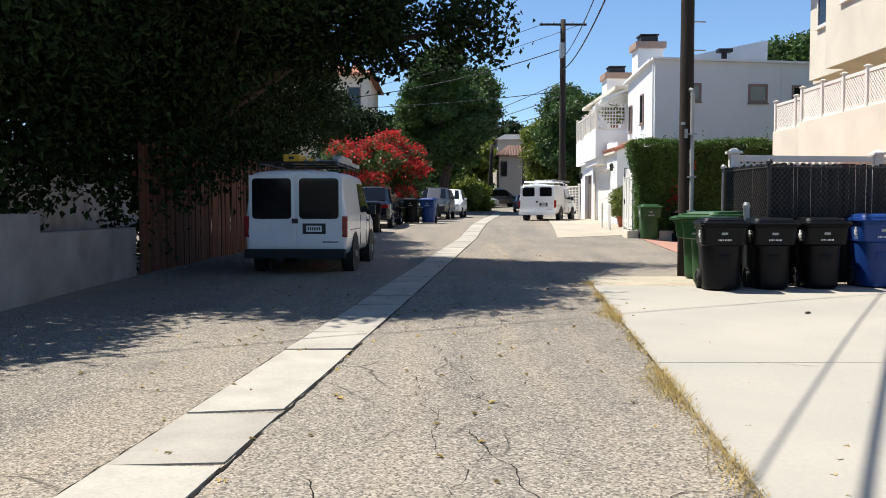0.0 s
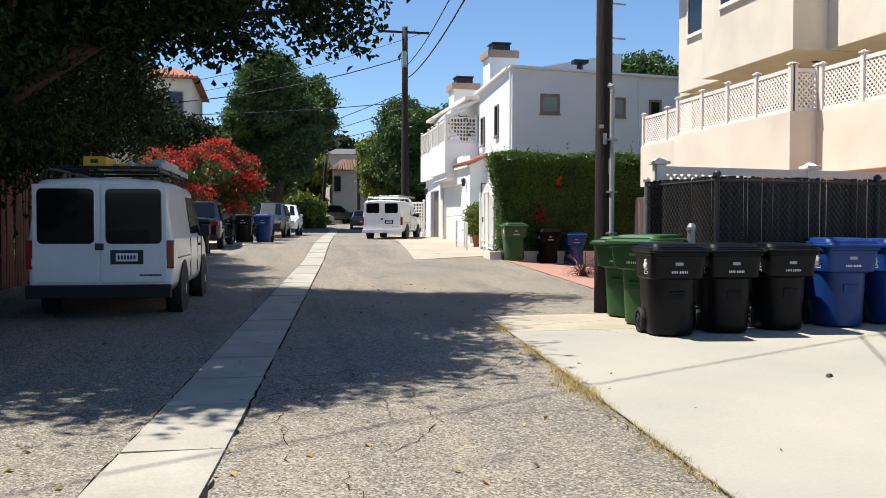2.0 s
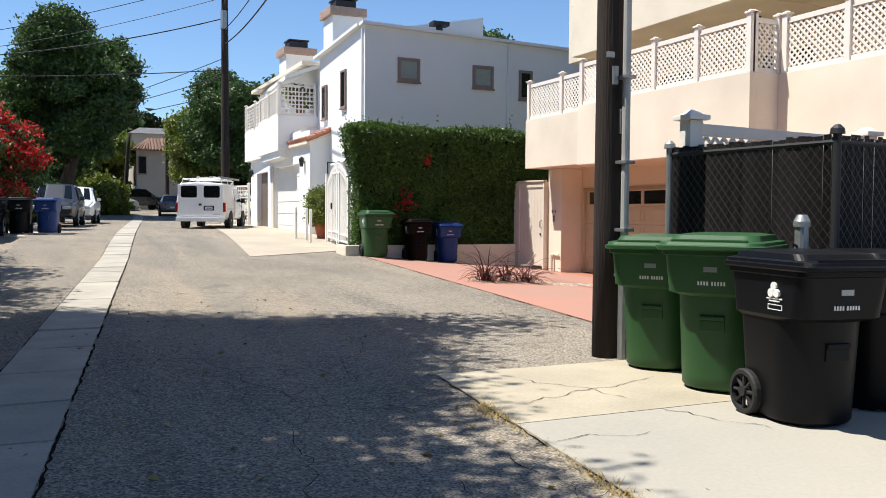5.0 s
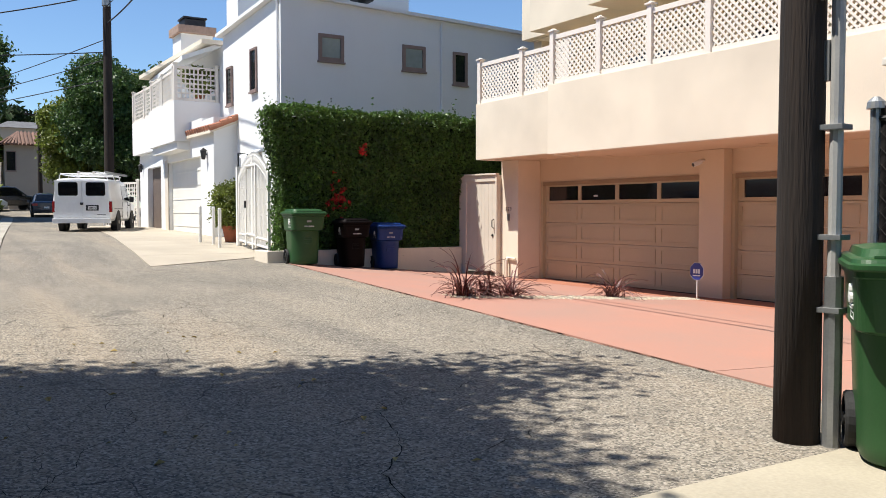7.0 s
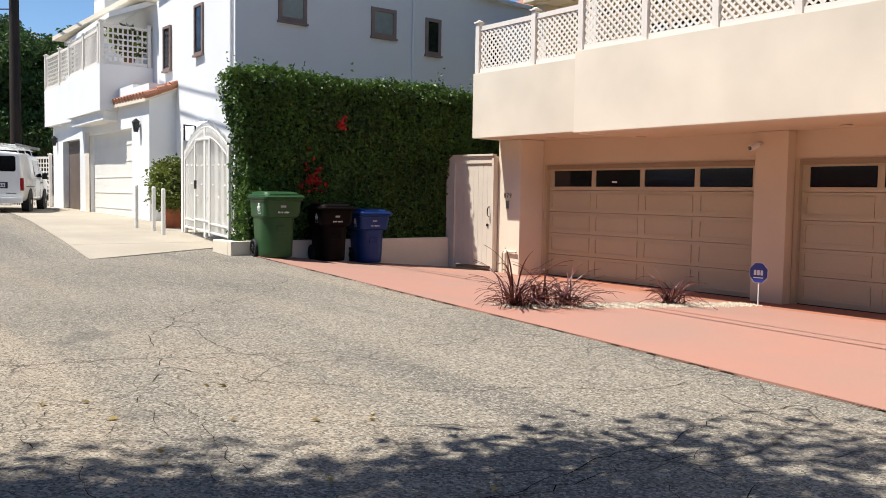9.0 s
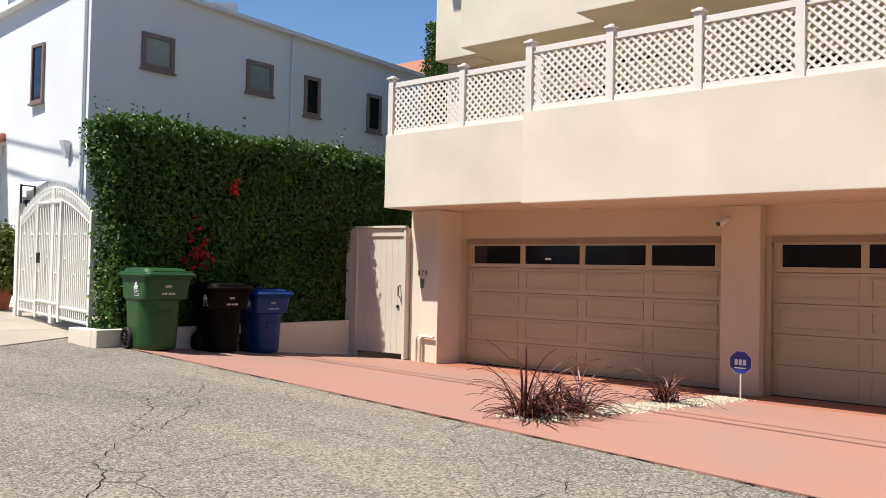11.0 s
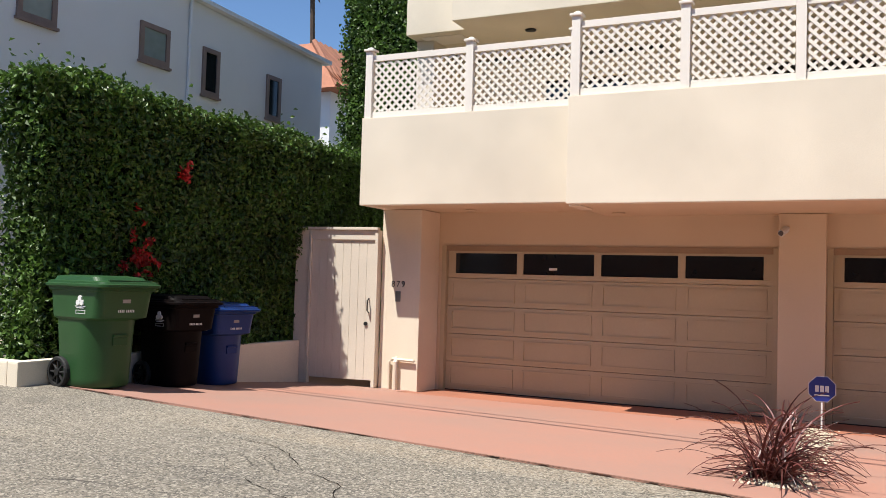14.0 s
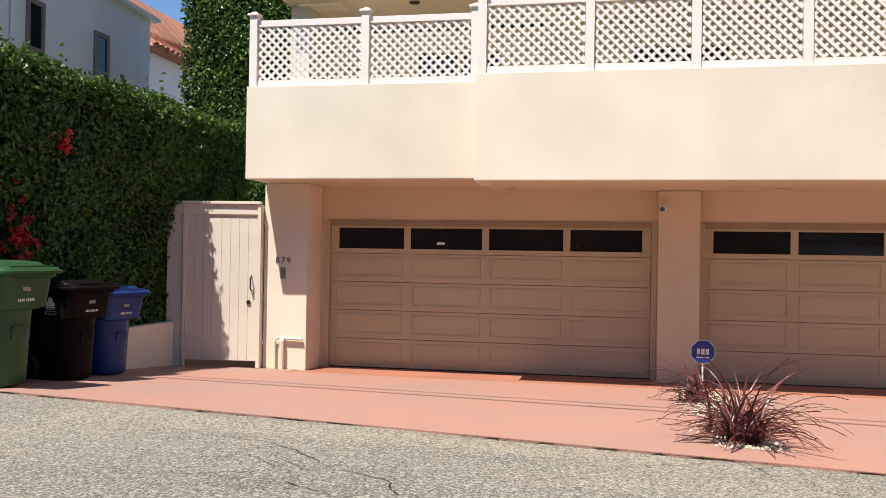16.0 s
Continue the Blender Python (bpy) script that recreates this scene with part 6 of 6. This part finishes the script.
def octo(r, x0, x1, z):
    return loft(bmesh.new(), [[(x0, r * math.sin(2 * math.pi * (k + 0.5) / 8), z + r * math.cos(2 * math.pi * (k + 0.5) / 8)) for k in range(8)], [(x1, r * math.sin(2 * math.pi * (k + 0.5) / 8), z + r * math.cos(2 * math.pi * (k + 0.5) / 8)) for k in range(8)]])


part("rim", octo(0.165, -0.012, -0.004, 0.5), LABELW, sg)
part("plate", octo(0.155, -0.017, -0.0125, 0.5), SIGNBLUE, sg)
bm = bmesh.new()
for k in range(3):
    box(bm, -0.021, -0.0175, 0.035 - k * 0.055, 0.075 - k * 0.055, 0.465, 0.54)
part("lettering", bm, LABELW, sg, "white block lettering shape")
part("stripe", B(-0.02, -0.0175, -0.08, 0.08, 0.42, 0.435), LABELW, sg)
st = thing("debris", "small dark twig scrap on the concrete", "debris", pose(3.83, -13.09, 0.065, rz=30))
part("scrap", loft(bmesh.new(), [rrect(0.09, 0.04, 0.012, 0, 2), rrect(0.06, 0.03, 0.01, 0.02, 2)]), BARK, st)


# ---- distant houses, hill, palms ----
def house(name, x0, x1, y0, y1, z0, z1, wall, label, tiles=True, over=0.5, rise=1.6, tile_mat=TILE):
    t = thing(name, label, "house")
    part("wall", B(x0, x1, y0, y1, z0, z1), wall, t)
    bm = bmesh.new()
    loft(bm, [[(x0 - over, y0 - over, z1 + 0.01), (x1 + over, y0 - over, z1 + 0.01), (x1 + over, y1 + over, z1 + 0.01), (x0 - over, y1 + over, z1 + 0.01)], [(x0 + 1.2, y0 + 1.5, z1 + rise), (x1 - 1.2, y0 + 1.5, z1 + rise), (x1 - 1.2, y1 - 1.5, z1 + rise), (x0 + 1.2, y1 - 1.5, z1 + rise)]])
    rf_ = part("roof", bm, tile_mat if tiles else SHINGLE, t)
    if tiles:
        bm = bmesh.new()
        n = int((x1 - x0 + 2 * over) / 0.3)
        for i in range(n):
            a = x0 - over + (i + 0.5) * (x1 - x0 + 2 * over) / n
            b = min(max(a, x0 + 1.2), x1 - 1.2)
            tube(bm, [(a, y0 - over, z1 + 0.05), (a * 0.6 + b * 0.4, y0 - over + (1.5 + over) * 0.4, z1 + 0.06 + rise * 0.4), (b, y0 + 1.5, z1 + rise + 0.03)], 0.11, 6)
        stuff(part("tile_row", bm, tile_mat, rf_))
    return t


th = house("taupe_house", 6.2, 12.5, 70, 80, 0.6, 7.0, TAUPE, "taupe stucco house with red tile roof at alley end", rise=1.2, tile_mat=TILEB)
window(th, "y", 70, 6.3, 7.1, 4.8, 6.5, BROWNW, GLASS)
window(th, "y", 70, 10.6, 11.6, 4.4, 6.5, BROWNW, GLASS)
gw = thing("garden_wall", "pale taupe garden walls at the alley's end", "wall", kind="structure")
part("wall", B(1.5, 5.8, 63, 63.4, 0.5, 3.3), TAUPE, gw)
part("wall", B(5.8, 9.2, 62, 62.4, 0.5, 2.5), TAUPE, gw)
ph = house("pink_house", -14, -5.2, 36, 46, 0.4, 10.4, STUCCO, "pale pink stucco house with red tile edge", rise=0.8)
part("cornice", B(-14.2, -4.4, 35.2, 46.2, 6.0, 6.5, 0.05), STUCCO, ph)
window(ph, "y", 36, -6.6, -5.7, 8.0, 9.6, BROWNW, GLASS)
nh = house("neighbour_house", 22.5, 34, 14.0, 26, 0, 7.4, WHITE, "white house with orange tile roof beyond the hedges", rise=2.0)
hh = house("hillside_house", 9.5, 19, 118, 130, 3, 12.6, TAUPE, "grey hillside house above the trees", tiles=False, rise=1.0)
for k, (x, y, r) in enumerate(((4, 128, 7), (14, 134, 8), (24, 130, 8), (-8, 120, 8), (34, 120, 8))):
    q = np.random.default_rng(60 + k)
    t = thing("hill_tree", "distant dark green hillside trees", "tree", group="hillside trees")
    lb = lobes(q, (x, y, 8.5 + 2 * (k % 2)), r * 0.7, 10, r * 0.45, 0.8)
    part("trunk", tube(bmesh.new(), [(x, y, 0), (x, y, 9)], 0.5, 8, 0.3), BARK, t)
    crown("crown", q, lb, 420, 12, 0.8, 0.8, OAK, t)


def palm(x, y, h, seed, label):
    q = np.random.default_rng(seed)
    t = thing("fan_palm", label, "palm tree", group="tall fan palms")
    part("trunk", tube(bmesh.new(), [(x + 0.5 * math.sin(k * 0.5), y, h * k / 8) for k in range(9)], 0.34, 8, 0.22), BARK, t)
    top = Vector((x + 0.5 * math.sin(4), y, h))
    v, f = [], []
    for i in range(46):
        az, el = q.uniform(0, 6.28), q.uniform(-0.9, 1.3)
        d = Vector((math.cos(az) * math.cos(el), math.sin(az) * math.cos(el), math.sin(el)))
        c = top + d * q.uniform(0.9, 1.3)
        s1 = d.cross(Vector((0.1, 0.2, 1))).normalized()
        for k in range(9):
            a = (k - 4) * 0.3
            e = c + (d * math.cos(a) + s1 * math.sin(a)) * 1.25 - Vector((0, 0, 0.35 + 0.15 * abs(k - 4) / 4))
            wv = (s1 * math.cos(a) - d * math.sin(a)) * 0.07
            o = len(v)
            v += [tuple(c + wv), tuple(c - wv), tuple(e)]
            f.append((o, o + 1, o + 2))
        o = len(v)
        v += [tuple(top + s1 * 0.03), tuple(top - s1 * 0.03), tuple(c)]
        f.append((o, o + 1, o + 2))
    stuff(pyd("fronds", v, f, OAK, t))
    p = np.array(top - Vector((0, 0, 1.4))) + q.normal(0, 1, (500, 3)) * [0.6, 0.6, 0.9]
    v, f = leaves(p, 0.5, q, 2.5)
    stuff(pyd("dead_fronds", v, f, BARK, t, "brown hanging dead fronds"))


palm(70, 47.8, 33.6, 71, "tall slender fan palm against the sky")
palm(75, 39.2, 35.6, 72, "tall slender fan palm behind the building")

# ---- gutter slabs ----
gut = thing("concrete_gutter", "pale concrete drainage gutter strip of separate slabs", "gutter", kind="structure")
q = np.random.default_rng(80)
y = -30.0
while y < 45:
    L = q.uniform(0.9, 1.5) if y < 20 else q.uniform(1.6, 2.6)
    w = 0.30
    j = 0.011 + abs(q.normal(0, 0.007))
    k0, k1 = q.normal(0, 0.03), q.normal(0, 0.03)
    pts = [(gutter_x(y) - w, y + j), (gutter_x(y) + w, y + j + k0), (gutter_x(y + L) + w, y + L - j), (gutter_x(y + L) - w, y + L - j + k1)]
    dz = q.normal(0, 0.003)
    bm = prism(bmesh.new(), pts, lambda a, b: gz(a, b) - 0.1, lambda a, b: gz(a, b) + 0.012 + dz)
    part("slab", bm, GUTTER, gut)
    y += L


# ---- cracks in asphalt and slabs ----
def ribbon(v, f, pts, w, lift):
    """A thin ragged dark ribbon laid along plan points."""
    o = len(v)
    for i, (x, y) in enumerate(pts):
        a, c = pts[max(i - 1, 0)], pts[min(i + 1, len(pts) - 1)]
        dx, dy = c[0] - a[0], c[1] - a[1]
        n = math.hypot(dx, dy) + 1e-6
        k = w * q.uniform(0.25, 1.2) * (0.3 if i in (0, len(pts) - 1) else 1)
        z = gz(x, y) + lift
        v += [(x - dy / n * k, y + dx / n * k, z), (x + dy / n * k, y - dx / n * k, z)]
    f += [(o + 2 * i, o + 2 * i + 1, o + 2 * i + 3, o + 2 * i + 2) for i in range(len(pts) - 1)]


def wander(x, y, a, n, step, turn):
    out = [(x, y)]
    for k in range(n):
        a += q.normal(0, turn * 0.3)
        j = a + q.normal(0, 0.38)
        x, y = x + math.cos(j) * step, y + math.sin(j) * step
        out.append((x, y))
    return out


q = np.random.default_rng(90)
v, f = [], []
for side, w in ((-0.312, 0.007), (0.315, 0.012)):
    y = -26.0
    while y < 30:
        n = int(q.integers(10, 40))
        ribbon(v, f, [(gutter_x(y + i * 0.09) + side + q.normal(0, 0.006), y + i * 0.09) for i in range(n)], w, 0.006)
        y += n * 0.09 + q.exponential(0.25)
for i in range(46):
    y0 = q.uniform(-22, -3)
    x0 = gutter_x(y0) + q.uniform(0.4, 2.6)
    along = q.uniform() < 0.5
    path = wander(x0, y0, (math.pi / 2 if along else 0.1) + q.normal(0, 0.25), int(q.integers(14, 42)), 0.08, 0.3)
    path = [p for p in path if gutter_x(p[1]) + 0.34 < p[0] < near_edge(p[1]) - 0.04 or p[1] > -8]
    if len(path) > 4:
        ribbon(v, f, path, q.uniform(0.0015, 0.004), 0.005)
for x0, y0, a, n in ((5.6, -4.9, 2.5, 60), (4.6, -2.0, 3.4, 40), (3.4, 1.0, 0.6, 36), (2.0, -1.0, 1.4, 50), (3.6, 6.8, -2.2, 30)):
    ribbon(v, f, [p for p in wander(x0, y0, a, n, 0.09, 0.22) if p[0] < red_edge(p[1]) - 0.03], 0.004, 0.005)
y = -22.0
while y < 7.5:
    n = int(q.integers(8, 30))
    ribbon(v, f, [((near_edge(y + i * 0.1) if y < -9 else red_edge(y + i * 0.1)) - 0.012 + q.normal(0, 0.006), y + i * 0.1) for i in range(n) if y < -9 or y > -7], 0.008, 0.006)
    y += n * 0.1 + q.exponential(0.5)
ck = thing("pavement_cracks", "dark dirt-filled cracks in asphalt and along gutter", "crack")
stuff(pyd("crack", v, f, CRACK, ck))
v, f = [], []
for x0, y0, a, n in ((2.25, -9.3, 0.2, 22), (2.6, -8.6, -1.3, 14), (3.0, -9.75, -1.4, 12), (1.9, -10.2, 0.4, 10), (2.2, -16.2, 0.1, 6), (5.2, -15.0, 2.2, 14)):
    ribbon(v, f, wander(x0, y0, a, n, 0.07, 0.35), 0.004, 0.0165)
sck = thing("slab_cracks", "fine dark cracks across the concrete slab corner", "crack")
stuff(pyd("crack", v, f, CRACK, sck))
# fallen leaves and grit
v, f = leaves(np.array([(x, y, gz(x, y) + 0.012) for x, y in zip(q.uniform(-5.5, 2.4, 420), q.uniform(-21, -2, 420))]), 0.035, q, 1.6, np.tile((0, 0, 3.0), (420, 1)))
lt = thing("fallen_leaves", "scattered dry leaves and grit on the alley", "leaves", kind="stuff")
stuff(pyd("litter", v, f, STRAW, lt))

bp_ = thing("balcony_plant", "leafy climbing plant at the white lattice", "plant", pose(8.05, 18.75, 5.1))
part("pot", loft(bmesh.new(), [rrect(0.26, 0.26, 0.12, 0, 5), rrect(0.36, 0.36, 0.17, 0.3, 5)]), TERRA, bp_)
crown("foliage", np.random.default_rng(95), [(0, -0.15, 0.75, 0.42, 0.25, 0.45), (-0.3, -0.1, 0.95, 0.25, 0.2, 0.25)], 70, 12, 0.1, 0.09, LEAFY, bp_)
